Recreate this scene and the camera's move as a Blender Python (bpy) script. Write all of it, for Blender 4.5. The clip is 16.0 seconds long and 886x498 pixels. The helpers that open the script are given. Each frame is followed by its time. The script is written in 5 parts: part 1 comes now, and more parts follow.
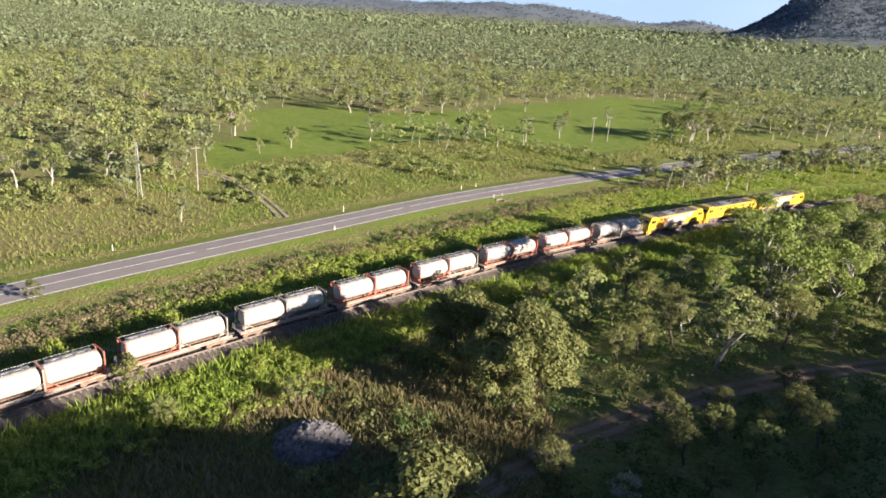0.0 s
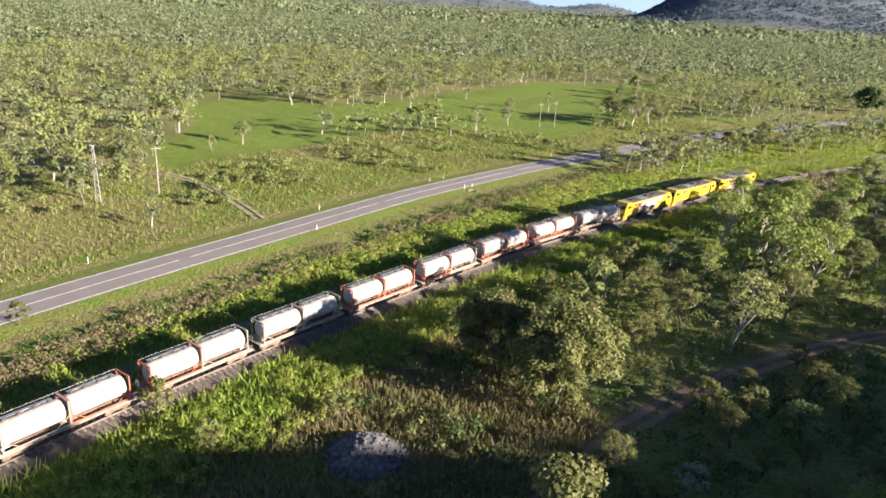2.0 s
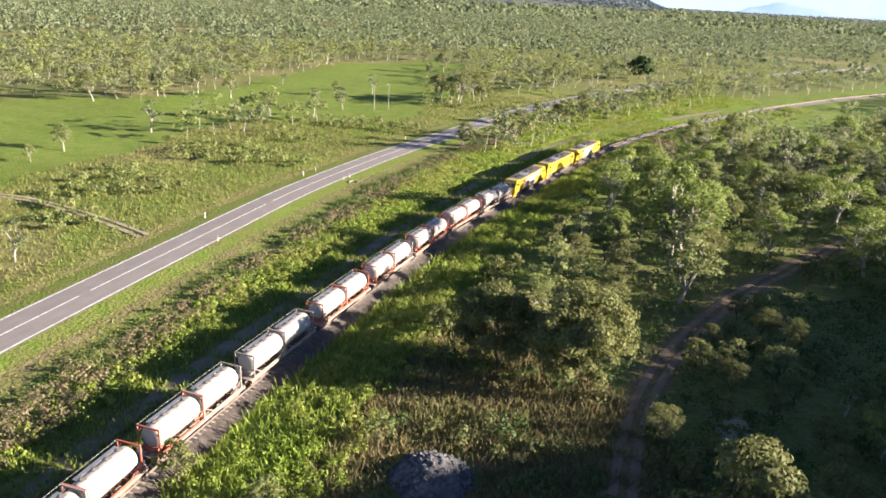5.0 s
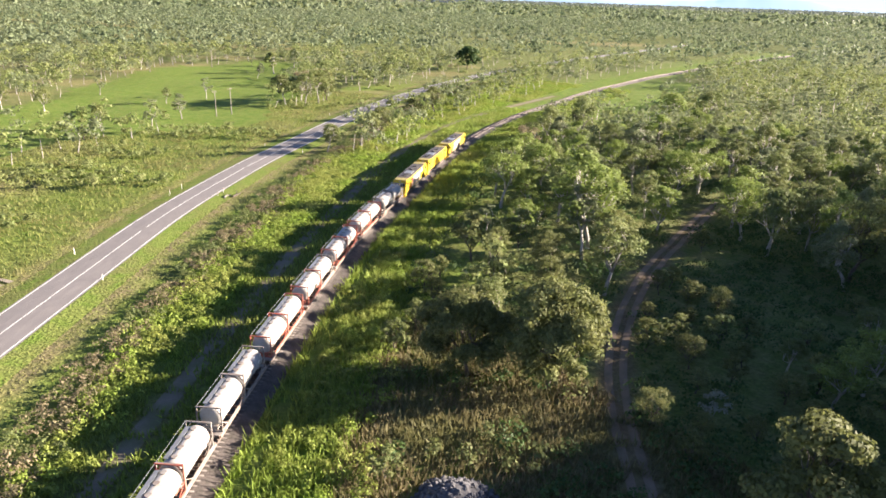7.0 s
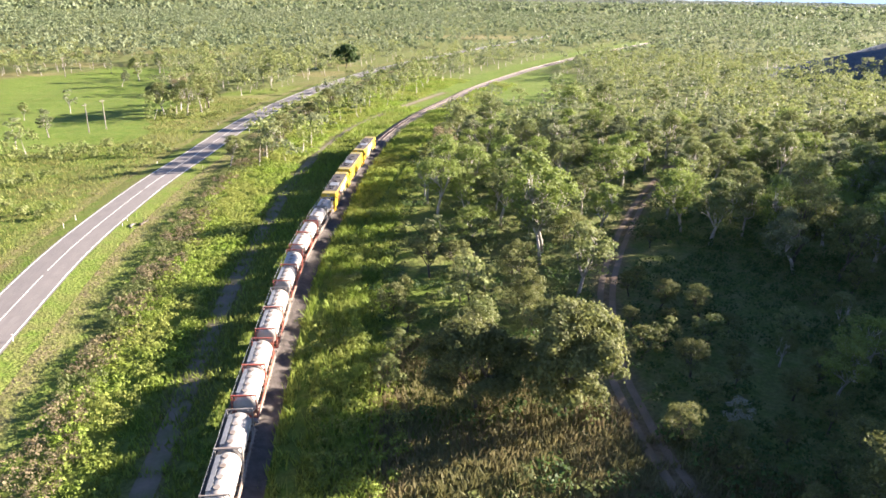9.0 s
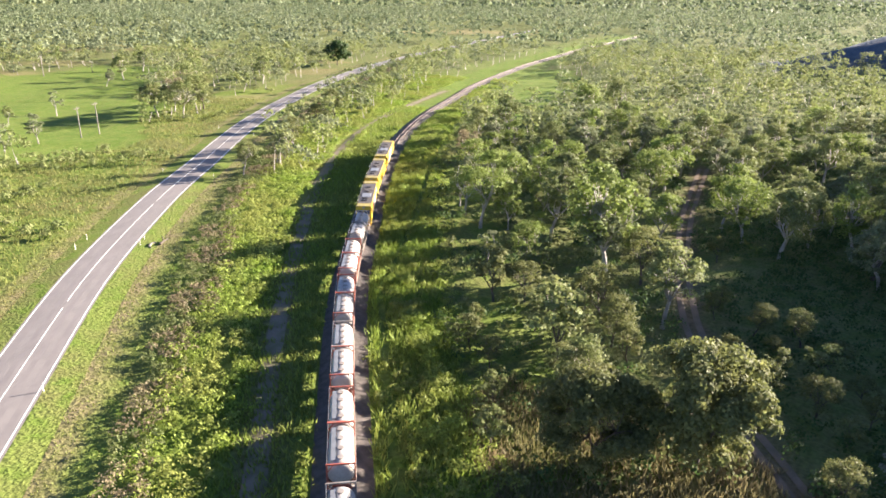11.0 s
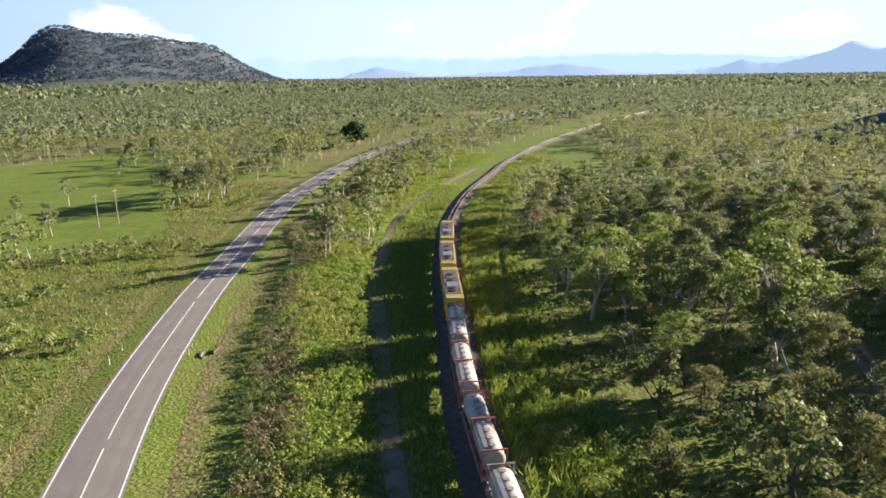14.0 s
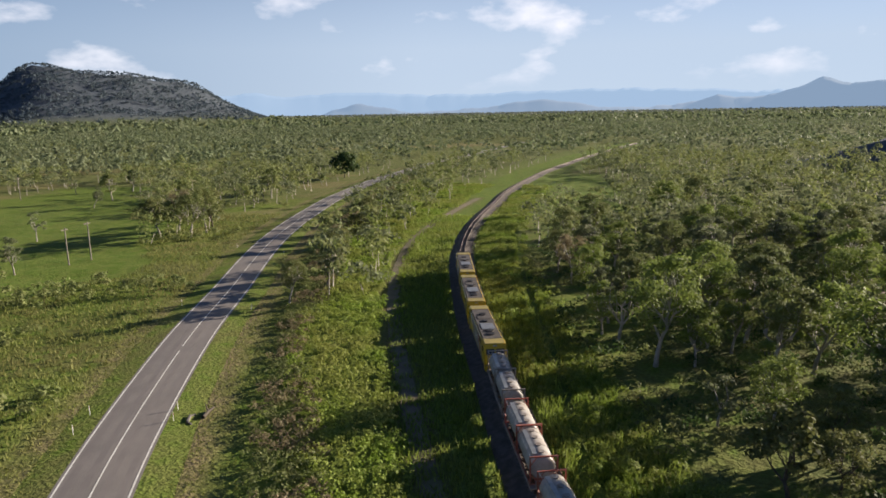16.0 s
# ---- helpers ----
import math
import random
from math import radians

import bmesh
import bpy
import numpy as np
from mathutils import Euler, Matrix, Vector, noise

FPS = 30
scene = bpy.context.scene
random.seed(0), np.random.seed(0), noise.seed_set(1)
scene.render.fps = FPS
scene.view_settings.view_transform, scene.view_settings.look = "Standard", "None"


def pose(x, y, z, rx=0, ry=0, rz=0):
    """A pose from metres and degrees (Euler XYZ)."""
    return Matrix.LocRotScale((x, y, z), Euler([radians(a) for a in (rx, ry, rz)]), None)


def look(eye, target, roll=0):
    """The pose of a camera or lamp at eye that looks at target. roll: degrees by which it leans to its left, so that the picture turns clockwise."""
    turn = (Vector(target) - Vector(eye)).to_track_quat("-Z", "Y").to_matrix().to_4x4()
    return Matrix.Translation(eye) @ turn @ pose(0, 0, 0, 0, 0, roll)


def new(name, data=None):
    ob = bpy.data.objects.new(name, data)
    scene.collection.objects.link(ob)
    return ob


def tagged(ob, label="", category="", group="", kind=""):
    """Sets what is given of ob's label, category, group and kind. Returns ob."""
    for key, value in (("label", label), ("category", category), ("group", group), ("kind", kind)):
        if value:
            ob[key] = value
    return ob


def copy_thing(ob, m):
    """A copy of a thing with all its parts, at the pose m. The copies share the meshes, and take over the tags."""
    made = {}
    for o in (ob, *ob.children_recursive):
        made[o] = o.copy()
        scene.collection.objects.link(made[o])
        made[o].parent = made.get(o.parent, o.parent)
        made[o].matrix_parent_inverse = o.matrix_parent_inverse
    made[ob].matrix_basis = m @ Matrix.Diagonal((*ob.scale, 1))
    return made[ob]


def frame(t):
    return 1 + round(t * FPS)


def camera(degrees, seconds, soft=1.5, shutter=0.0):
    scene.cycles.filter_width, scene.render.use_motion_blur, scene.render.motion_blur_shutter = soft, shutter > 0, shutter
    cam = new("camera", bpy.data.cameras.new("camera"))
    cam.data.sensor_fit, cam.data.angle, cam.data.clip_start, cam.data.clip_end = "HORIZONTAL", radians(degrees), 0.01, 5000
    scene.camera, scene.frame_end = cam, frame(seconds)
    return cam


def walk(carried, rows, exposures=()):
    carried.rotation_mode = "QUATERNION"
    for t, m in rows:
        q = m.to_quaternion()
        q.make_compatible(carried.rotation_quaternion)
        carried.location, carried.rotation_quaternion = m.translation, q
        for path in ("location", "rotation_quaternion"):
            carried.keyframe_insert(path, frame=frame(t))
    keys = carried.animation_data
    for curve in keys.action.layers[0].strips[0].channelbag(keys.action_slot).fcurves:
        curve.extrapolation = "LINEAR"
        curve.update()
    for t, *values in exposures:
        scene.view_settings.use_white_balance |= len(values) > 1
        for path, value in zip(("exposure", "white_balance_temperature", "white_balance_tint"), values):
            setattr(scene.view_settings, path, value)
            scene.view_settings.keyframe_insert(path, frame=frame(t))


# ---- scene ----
cam = camera(64.3, 16.0, soft=1.65)
METRES, EYE, TILT, LEAN, TURN = 130.0, 41.0, -18.8, -3.6, 0.0
ROWS = [
    (0.0, 0.0, 0.0, 0.0, 0.0, -0.0, -0.0),
    (0.5, -0.021, 0.0024, 0.0042, -0.05, -0.37, -0.05),
    (1.0, -0.0443, 0.006, 0.0068, -0.32, -0.73, -0.03),
    (1.5, -0.0696, 0.0097, 0.01, -1.86, -0.98, 0.64),
    (2.0, -0.0957, 0.016, 0.0143, -6.59, -1.28, 2.6),
    (2.5, -0.1235, 0.0243, 0.0192, -9.65, -1.85, 3.64),
    (3.0, -0.1518, 0.0338, 0.0243, -12.19, -2.4, 4.47),
    (3.5, -0.1801, 0.0447, 0.0297, -14.93, -2.87, 5.42),
    (6.0, -0.3094, 0.1251, 0.0625, -31.68, -6.15, 10.74),
    (6.5, -0.3275, 0.1472, 0.0705, -35.49, -6.97, 12.06),
    (7.0, -0.3414, 0.1711, 0.0796, -39.55, -7.97, 13.25),
    (7.5, -0.3522, 0.1963, 0.0891, -44.32, -9.22, 14.66),
    (8.0, -0.3599, 0.2227, 0.0993, -49.33, -10.63, 15.89),
    (8.5, -0.3661, 0.2504, 0.1103, -50.98, -11.19, 16.18),
    (9.0, -0.3684, 0.2787, 0.1209, -50.98, -11.28, 16.21),
    (11.5, -0.3595, 0.4295, 0.1729, -53.83, -12.59, 16.77),
    (12.0, -0.3544, 0.463, 0.1759, -53.92, -12.62, 17.1),
    (12.5, -0.3465, 0.4973, 0.1779, -54.01, -12.48, 17.48),
    (13.0, -0.3357, 0.5313, 0.1812, -54.16, -11.22, 17.95),
    (13.5, -0.3234, 0.5646, 0.1846, -54.21, -8.38, 18.24),
    (14.0, -0.3088, 0.5965, 0.1882, -54.22, -6.16, 18.26),
    (14.5, -0.2926, 0.6277, 0.1908, -54.32, -4.25, 18.32),
    (15.0, -0.2748, 0.658, 0.192, -54.36, -3.48, 18.37),
    (15.5, -0.2558, 0.6876, 0.1925, -54.89, -3.52, 18.57),
    (16.0, -0.2354, 0.7167, 0.1922, -55.89, -3.82, 18.73),
]
EXPOSURES = [(0.0, 1.97, 6200, 18), (1.2, 2.2, 6200, 18), (2.2, 2.1, 6200, 18), (3.5, 2.22, 6200, 18), (6.5, 2.42, 6200, 18), (9.0, 2.78, 6150, 19), (12.5, 2.46, 6100, 17), (14.0, 1.88, 6250, 15), (16.0, 1.15, 6350, 15)]
walk(cam, [(t, pose(0, 0, EYE, TILT, LEAN, TURN) @ pose(METRES * x, METRES * y, METRES * z, 90 + pitch, roll, yaw)) for t, x, y, z, yaw, pitch, roll in ROWS], EXPOSURES)

# ---- world, sun ----
SUN_AZ, SUN_EL = radians(122.5), radians(16.0)
to_sun = Vector((math.sin(SUN_AZ) * math.cos(SUN_EL), math.cos(SUN_AZ) * math.cos(SUN_EL), math.sin(SUN_EL)))
world = bpy.data.worlds.new("sky")
scene.world = world
world.use_nodes = True
wn, wl = world.node_tree.nodes, world.node_tree.links
wn.clear()
sky = wn.new("ShaderNodeTexSky")
sky.sky_type, sky.sun_disc, sky.sun_elevation, sky.sun_rotation = "NISHITA", False, SUN_EL, SUN_AZ
sky.air_density, sky.dust_density, sky.ozone_density = 0.5, 0.0, 2.0
geo = wn.new("ShaderNodeNewGeometry")
sep = wn.new("ShaderNodeSeparateXYZ")
wl.new(geo.outputs["Position"], sep.inputs[0])


def world_math(op, a, b=None, clamp=False):
    node = wn.new("ShaderNodeMath")
    node.operation, node.use_clamp = op, clamp
    for k, v in enumerate((a, b)):
        if v is None:
            continue
        if isinstance(v, (int, float)):
            node.inputs[k].default_value = v
        else:
            wl.new(v, node.inputs[k])
    return node.outputs[0]


# low cumulus and thin veil over the horizon
squash = wn.new("ShaderNodeMapping")
squash.inputs["Scale"].default_value = (1.0, 1.0, 2.3)
squash.inputs["Location"].default_value = (0.31, 0.12, 0.0)
wl.new(geo.outputs["Position"], squash.inputs["Vector"])
puff = wn.new("ShaderNodeTexNoise")
puff.inputs["Scale"].default_value, puff.inputs["Detail"].default_value, puff.inputs["Roughness"].default_value = 6.5, 9.0, 0.52
wl.new(squash.outputs[0], puff.inputs["Vector"])
cover = wn.new("ShaderNodeMapRange")
cover.inputs["From Min"].default_value, cover.inputs["From Max"].default_value = 0.56, 0.72
wl.new(puff.outputs["Fac"], cover.inputs["Value"])
low = wn.new("ShaderNodeMapRange")
low.inputs["From Min"].default_value, low.inputs["From Max"].default_value = 0.35, 0.14
wl.new(sep.outputs["Z"], low.inputs["Value"])
over = wn.new("ShaderNodeMapRange")
over.inputs["From Min"].default_value, over.inputs["From Max"].default_value = 0.02, 0.06
wl.new(sep.outputs["Z"], over.inputs["Value"])
cloud = world_math("MULTIPLY", world_math("MULTIPLY", cover.outputs[0], low.outputs[0]), over.outputs[0], True)
mixc = wn.new("ShaderNodeMix")
mixc.data_type = "RGBA"
wl.new(cloud, mixc.inputs["Factor"])
pale = wn.new("ShaderNodeMix")
pale.data_type = "RGBA"
fade = wn.new("ShaderNodeMapRange")
fade.inputs["From Min"].default_value, fade.inputs["From Max"].default_value = 0.08, 0.30
fade.inputs["To Min"].default_value, fade.inputs["To Max"].default_value = 0.95, 0.0
wl.new(sep.outputs["Z"], fade.inputs["Value"])
wl.new(fade.outputs[0], pale.inputs["Factor"])
wl.new(sky.outputs[0], pale.inputs["A"])
toward = wn.new("ShaderNodeVectorMath")
toward.operation = "DOT_PRODUCT"
wl.new(geo.outputs["Position"], toward.inputs[0])
toward.inputs[1].default_value = (math.sin(SUN_AZ), math.cos(SUN_AZ), 0.0)
glow = wn.new("ShaderNodeMapRange")
glow.inputs["From Min"].default_value, glow.inputs["From Max"].default_value = -0.25, 0.4
wl.new(toward.outputs["Value"], glow.inputs["Value"])
haze = wn.new("ShaderNodeMix")
haze.data_type = "RGBA"
wl.new(glow.outputs[0], haze.inputs["Factor"])
haze.inputs["A"].default_value, haze.inputs["B"].default_value = (2.7, 3.8, 5.0, 1), (5.0, 6.1, 7.2, 1)
wl.new(haze.outputs["Result"], pale.inputs["B"])
wl.new(pale.outputs["Result"], mixc.inputs["A"])
mixc.inputs["B"].default_value = (9.2, 9.3, 9.6, 1)
back = wn.new("ShaderNodeBackground")
back.inputs["Strength"].default_value = 0.05
wl.new(mixc.outputs["Result"], back.inputs["Color"])
wout = wn.new("ShaderNodeOutputWorld")
wl.new(back.outputs[0], wout.inputs[0])

lamp = bpy.data.lights.new("sun", "SUN")
lamp.energy, lamp.angle, lamp.color = 5.0, radians(0.55), (1.0, 0.88, 0.68)
sun = new("sun", lamp)
sun.matrix_world = look(to_sun * 300, (0, 0, 0))


# ---- materials ----
def mat(name, base, other=None, scale=1.0, rough=0.8, metal=0.0, bump=0.0, fine=None, through_light=0.0, by_island=0.0, by_object=0.0, detail=6.0, gloss=0.5, low=0.38, high=0.62):
    """A procedural surface: two colours mixed by noise at one scale, grain at a finer one."""
    m = bpy.data.materials.new(name)
    m.use_nodes = True
    n, l = m.node_tree.nodes, m.node_tree.links
    p, out = n["Principled BSDF"], n["Material Output"]
    p.inputs["Roughness"].default_value, p.inputs["Metallic"].default_value = rough, metal
    p.inputs["Specular IOR Level"].default_value = gloss
    where = n.new("ShaderNodeNewGeometry")
    tex = n.new("ShaderNodeTexNoise")
    tex.inputs["Scale"].default_value, tex.inputs["Detail"].default_value = scale, detail
    l.new(where.outputs["Position"], tex.inputs["Vector"])
    ramp = n.new("ShaderNodeMapRange")
    ramp.inputs["From Min"].default_value, ramp.inputs["From Max"].default_value = low, high
    l.new(tex.outputs["Fac"], ramp.inputs["Value"])
    mix = n.new("ShaderNodeMix")
    mix.data_type = "RGBA"
    l.new(ramp.outputs[0], mix.inputs["Factor"])
    mix.inputs["A"].default_value, mix.inputs["B"].default_value = (*base, 1), (*(other or [c * 0.75 for c in base]), 1)
    colour = mix.outputs["Result"]
    value = None
    for amount, output in ((by_island, where.outputs["Random Per Island"]), (by_object, n.new("ShaderNodeObjectInfo").outputs["Random"])):
        if amount:
            spread = n.new("ShaderNodeMapRange")
            spread.inputs["To Min"].default_value, spread.inputs["To Max"].default_value = 1 - amount, 1 + amount
            l.new(output, spread.inputs["Value"])
            hsv = n.new("ShaderNodeHueSaturation")
            l.new(spread.outputs[0], hsv.inputs["Value"])
            l.new(colour, hsv.inputs["Color"])
            colour = hsv.outputs[0]
    grain = n.new("ShaderNodeTexNoise")
    grain.inputs["Scale"].default_value, grain.inputs["Detail"].default_value = fine or scale * 9, 5
    l.new(where.outputs["Position"], grain.inputs["Vector"])
    g = n.new("ShaderNodeMapRange")
    g.inputs["To Min"].default_value, g.inputs["To Max"].default_value = 0.78, 1.22
    l.new(grain.outputs["Fac"], g.inputs["Value"])
    hsv = n.new("ShaderNodeHueSaturation")
    l.new(g.outputs[0], hsv.inputs["Value"])
    l.new(colour, hsv.inputs["Color"])
    colour = hsv.outputs[0]
    l.new(colour, p.inputs["Base Color"])
    if bump:
        b = n.new("ShaderNodeBump")
        b.inputs["Strength"].default_value, b.inputs["Distance"].default_value = 1.0, bump
        l.new(grain.outputs["Fac"], b.inputs["Height"])
        l.new(b.outputs[0], p.inputs["Normal"])
    if through_light:
        t = n.new("ShaderNodeBsdfTranslucent")
        l.new(colour, t.inputs["Color"])
        both = n.new("ShaderNodeMixShader")
        both.inputs[0].default_value = through_light
        l.new(p.outputs[0], both.inputs[1])
        l.new(t.outputs[0], both.inputs[2])
        l.new(both.outputs[0], out.inputs["Surface"])
    return m


def leaf(name, a, b, spread=0.22, through_light=0.40, scale=0.35):
    return mat(name, a, b, scale=scale, rough=0.65, through_light=through_light, by_island=spread, by_object=0.15, gloss=0.25, fine=1.3)


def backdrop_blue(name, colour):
    """The distant ranges: a plain backdrop whose blue haze is painted as colour and glow."""
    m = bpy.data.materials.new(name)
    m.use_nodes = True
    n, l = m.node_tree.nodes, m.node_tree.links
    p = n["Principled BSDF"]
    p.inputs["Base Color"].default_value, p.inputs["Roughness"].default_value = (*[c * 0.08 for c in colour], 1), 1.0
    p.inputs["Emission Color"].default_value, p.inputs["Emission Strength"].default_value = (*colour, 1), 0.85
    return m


LEAF_GUM = leaf("gum_leaves", (0.155, 0.19, 0.062), (0.20, 0.215, 0.078))
LEAF_GREY = leaf("grey_gum_leaves", (0.16, 0.19, 0.092), (0.19, 0.21, 0.105))
LEAF_OLIVE = leaf("olive_leaves", (0.133, 0.15, 0.049), (0.175, 0.182, 0.063))
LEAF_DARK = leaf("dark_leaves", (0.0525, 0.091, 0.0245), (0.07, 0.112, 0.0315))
LEAF_PALE = leaf("pale_flowers", (0.294, 0.294, 0.238), (0.238, 0.252, 0.175))
LEAF_BRIGHT = leaf("bright_leaves", (0.17, 0.225, 0.048), (0.21, 0.255, 0.066))
LEAF_DRY = leaf("dry_leaves", (0.27, 0.215, 0.125), (0.205, 0.18, 0.095))
# more blue than gum_leaves, a colour that imitates haze over the far woods
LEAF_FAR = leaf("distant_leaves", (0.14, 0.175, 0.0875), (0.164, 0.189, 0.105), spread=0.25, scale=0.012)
# paler, bluer leaves along the horizon; the haze is painted into them
LEAF_HORIZON_HAZED = leaf("hazed_horizon_leaves", (0.161, 0.193, 0.154), (0.182, 0.206, 0.171), spread=0.12, scale=0.008)
# foliage of the far hills is tinted blue, haze put into its colour
LEAF_HILL_HAZED = leaf("hazed_hill_leaves", (0.09, 0.125, 0.15), (0.115, 0.145, 0.165), spread=0.25, scale=0.012)
LEAF_SCRUB = leaf("scrub_leaves", (0.20, 0.285, 0.038), (0.265, 0.29, 0.068), scale=0.08)
GRASS_TALL = leaf("tall_grass", (0.20, 0.28, 0.042), (0.235, 0.275, 0.06), spread=0.28, scale=0.07)
GRASS_MEADOW = leaf("meadow_grass", (0.182, 0.217, 0.049), (0.21, 0.203, 0.07), spread=0.25, scale=0.06)
GRASS_DRY = leaf("dry_grass", (0.235, 0.189, 0.102), (0.184, 0.175, 0.0707), spread=0.28, scale=0.1)
BARK_PALE = mat("pale_bark", (0.364, 0.336, 0.294), (0.252, 0.224, 0.189), scale=1.4, rough=0.85, by_object=0.2)
BARK_DARK = mat("dark_bark", (0.112, 0.091, 0.07), (0.07, 0.056, 0.042), scale=2.0, rough=0.9)
ASPHALT = mat("asphalt", (0.20, 0.18, 0.168), (0.168, 0.152, 0.143), scale=0.25, rough=0.9, bump=0.01, fine=18)
TYRE_TRACK = mat("worn_asphalt", (0.165, 0.147, 0.139), (0.185, 0.165, 0.155), scale=0.4, rough=0.8, fine=15)
PAINT_WHITE = mat("road_paint", (0.75, 0.74, 0.70), (0.6, 0.58, 0.54), scale=1.5, rough=0.7)
DIRT = mat("red_dirt", (0.224, 0.154, 0.105), (0.168, 0.126, 0.077), scale=0.5, rough=0.95, bump=0.04)
DIRT_PALE = mat("pale_dirt", (0.20, 0.155, 0.11), (0.13, 0.125, 0.055), scale=0.3, rough=0.95, bump=0.04)
BALLAST = mat("ballast", (0.112, 0.091, 0.0805), (0.07, 0.0595, 0.049), scale=1.2, rough=0.95, bump=0.08, fine=14)
STEEL = mat("rail_steel", (0.14, 0.112, 0.098), (0.105, 0.077, 0.0595), scale=2.0, rough=0.65, metal=0.3)
SLEEPER = mat("sleeper_concrete", (0.154, 0.133, 0.119), (0.105, 0.0875, 0.077), scale=1.5, rough=0.9)
YELLOW = mat("yellow_paint", (0.56, 0.378, 0.0105), (0.504, 0.329, 0.014), scale=0.7, rough=0.42, low=0.3, high=0.75)
OLIVE_ROOF = mat("dusty_yellow_roof", (0.336, 0.266, 0.07), (0.238, 0.196, 0.07), scale=1.0, rough=0.7)
LOCO_ROOF = mat("sooty_roof", (0.091, 0.077, 0.07), (0.056, 0.049, 0.0455), scale=0.9, rough=0.8)
LOCO_GREY = mat("grey_livery", (0.294, 0.252, 0.217), (0.238, 0.196, 0.168), scale=0.9, rough=0.5)
RED_PAINT = mat("red_paint", (0.406, 0.049, 0.021), (0.315, 0.049, 0.028), scale=1.2, rough=0.5)
ORANGE = mat("orange_livery", (0.504, 0.14, 0.021), (0.42, 0.112, 0.021), scale=1.2, rough=0.5)
FRAME_RED = mat("faded_red_frame", (0.364, 0.084, 0.049), (0.28, 0.112, 0.077), scale=1.3, rough=0.65)
FRAME_GREY = mat("weathered_grey_frame", (0.28, 0.252, 0.224), (0.21, 0.168, 0.14), scale=1.3, rough=0.65)
TANK_WHITE = mat("dusty_white_tank", (0.392, 0.364, 0.332), (0.294, 0.248, 0.21), scale=0.8, rough=0.45, low=0.45, high=0.8)
TANK_GREY = mat("stained_grey_tank", (0.322, 0.304, 0.287), (0.175, 0.158, 0.143), scale=0.7, rough=0.5, low=0.45, high=0.75)
DUSTY_SILL = mat("dusty_steel_sill", (0.294, 0.238, 0.203), (0.21, 0.14, 0.105), scale=1.1, rough=0.85)
DIRT_TRACK = mat("bleached_dirt", (0.294, 0.245, 0.182), (0.231, 0.196, 0.126), scale=0.4, rough=0.95, bump=0.04)
RUST = mat("rusty_underframe", (0.119, 0.077, 0.056), (0.196, 0.126, 0.091), scale=1.5, rough=0.85)
BLACK = mat("black_rubber", (0.03, 0.028, 0.026), (0.05, 0.04, 0.035), scale=2, rough=0.6)
GLASS = mat("dark_cab_glass", (0.02, 0.022, 0.025), (0.03, 0.03, 0.03), scale=1, rough=0.08, gloss=0.6)
GALV = mat("galvanised_steel", (0.35, 0.35, 0.343), (0.28, 0.28, 0.273), scale=2, rough=0.45, metal=0.6)
POLE_WOOD = mat("grey_pole_timber", (0.266, 0.238, 0.203), (0.196, 0.168, 0.14), scale=2, rough=0.9)
ROCK = mat("grey_rubble", (0.105, 0.10, 0.104), (0.06, 0.058, 0.06), scale=1.6, rough=0.95, by_island=0.3)
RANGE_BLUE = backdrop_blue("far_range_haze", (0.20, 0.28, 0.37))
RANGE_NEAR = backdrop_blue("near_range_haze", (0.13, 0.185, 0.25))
CONCRETE = mat("concrete", (0.168, 0.154, 0.133), (0.119, 0.108, 0.091), scale=1.5, rough=0.9)


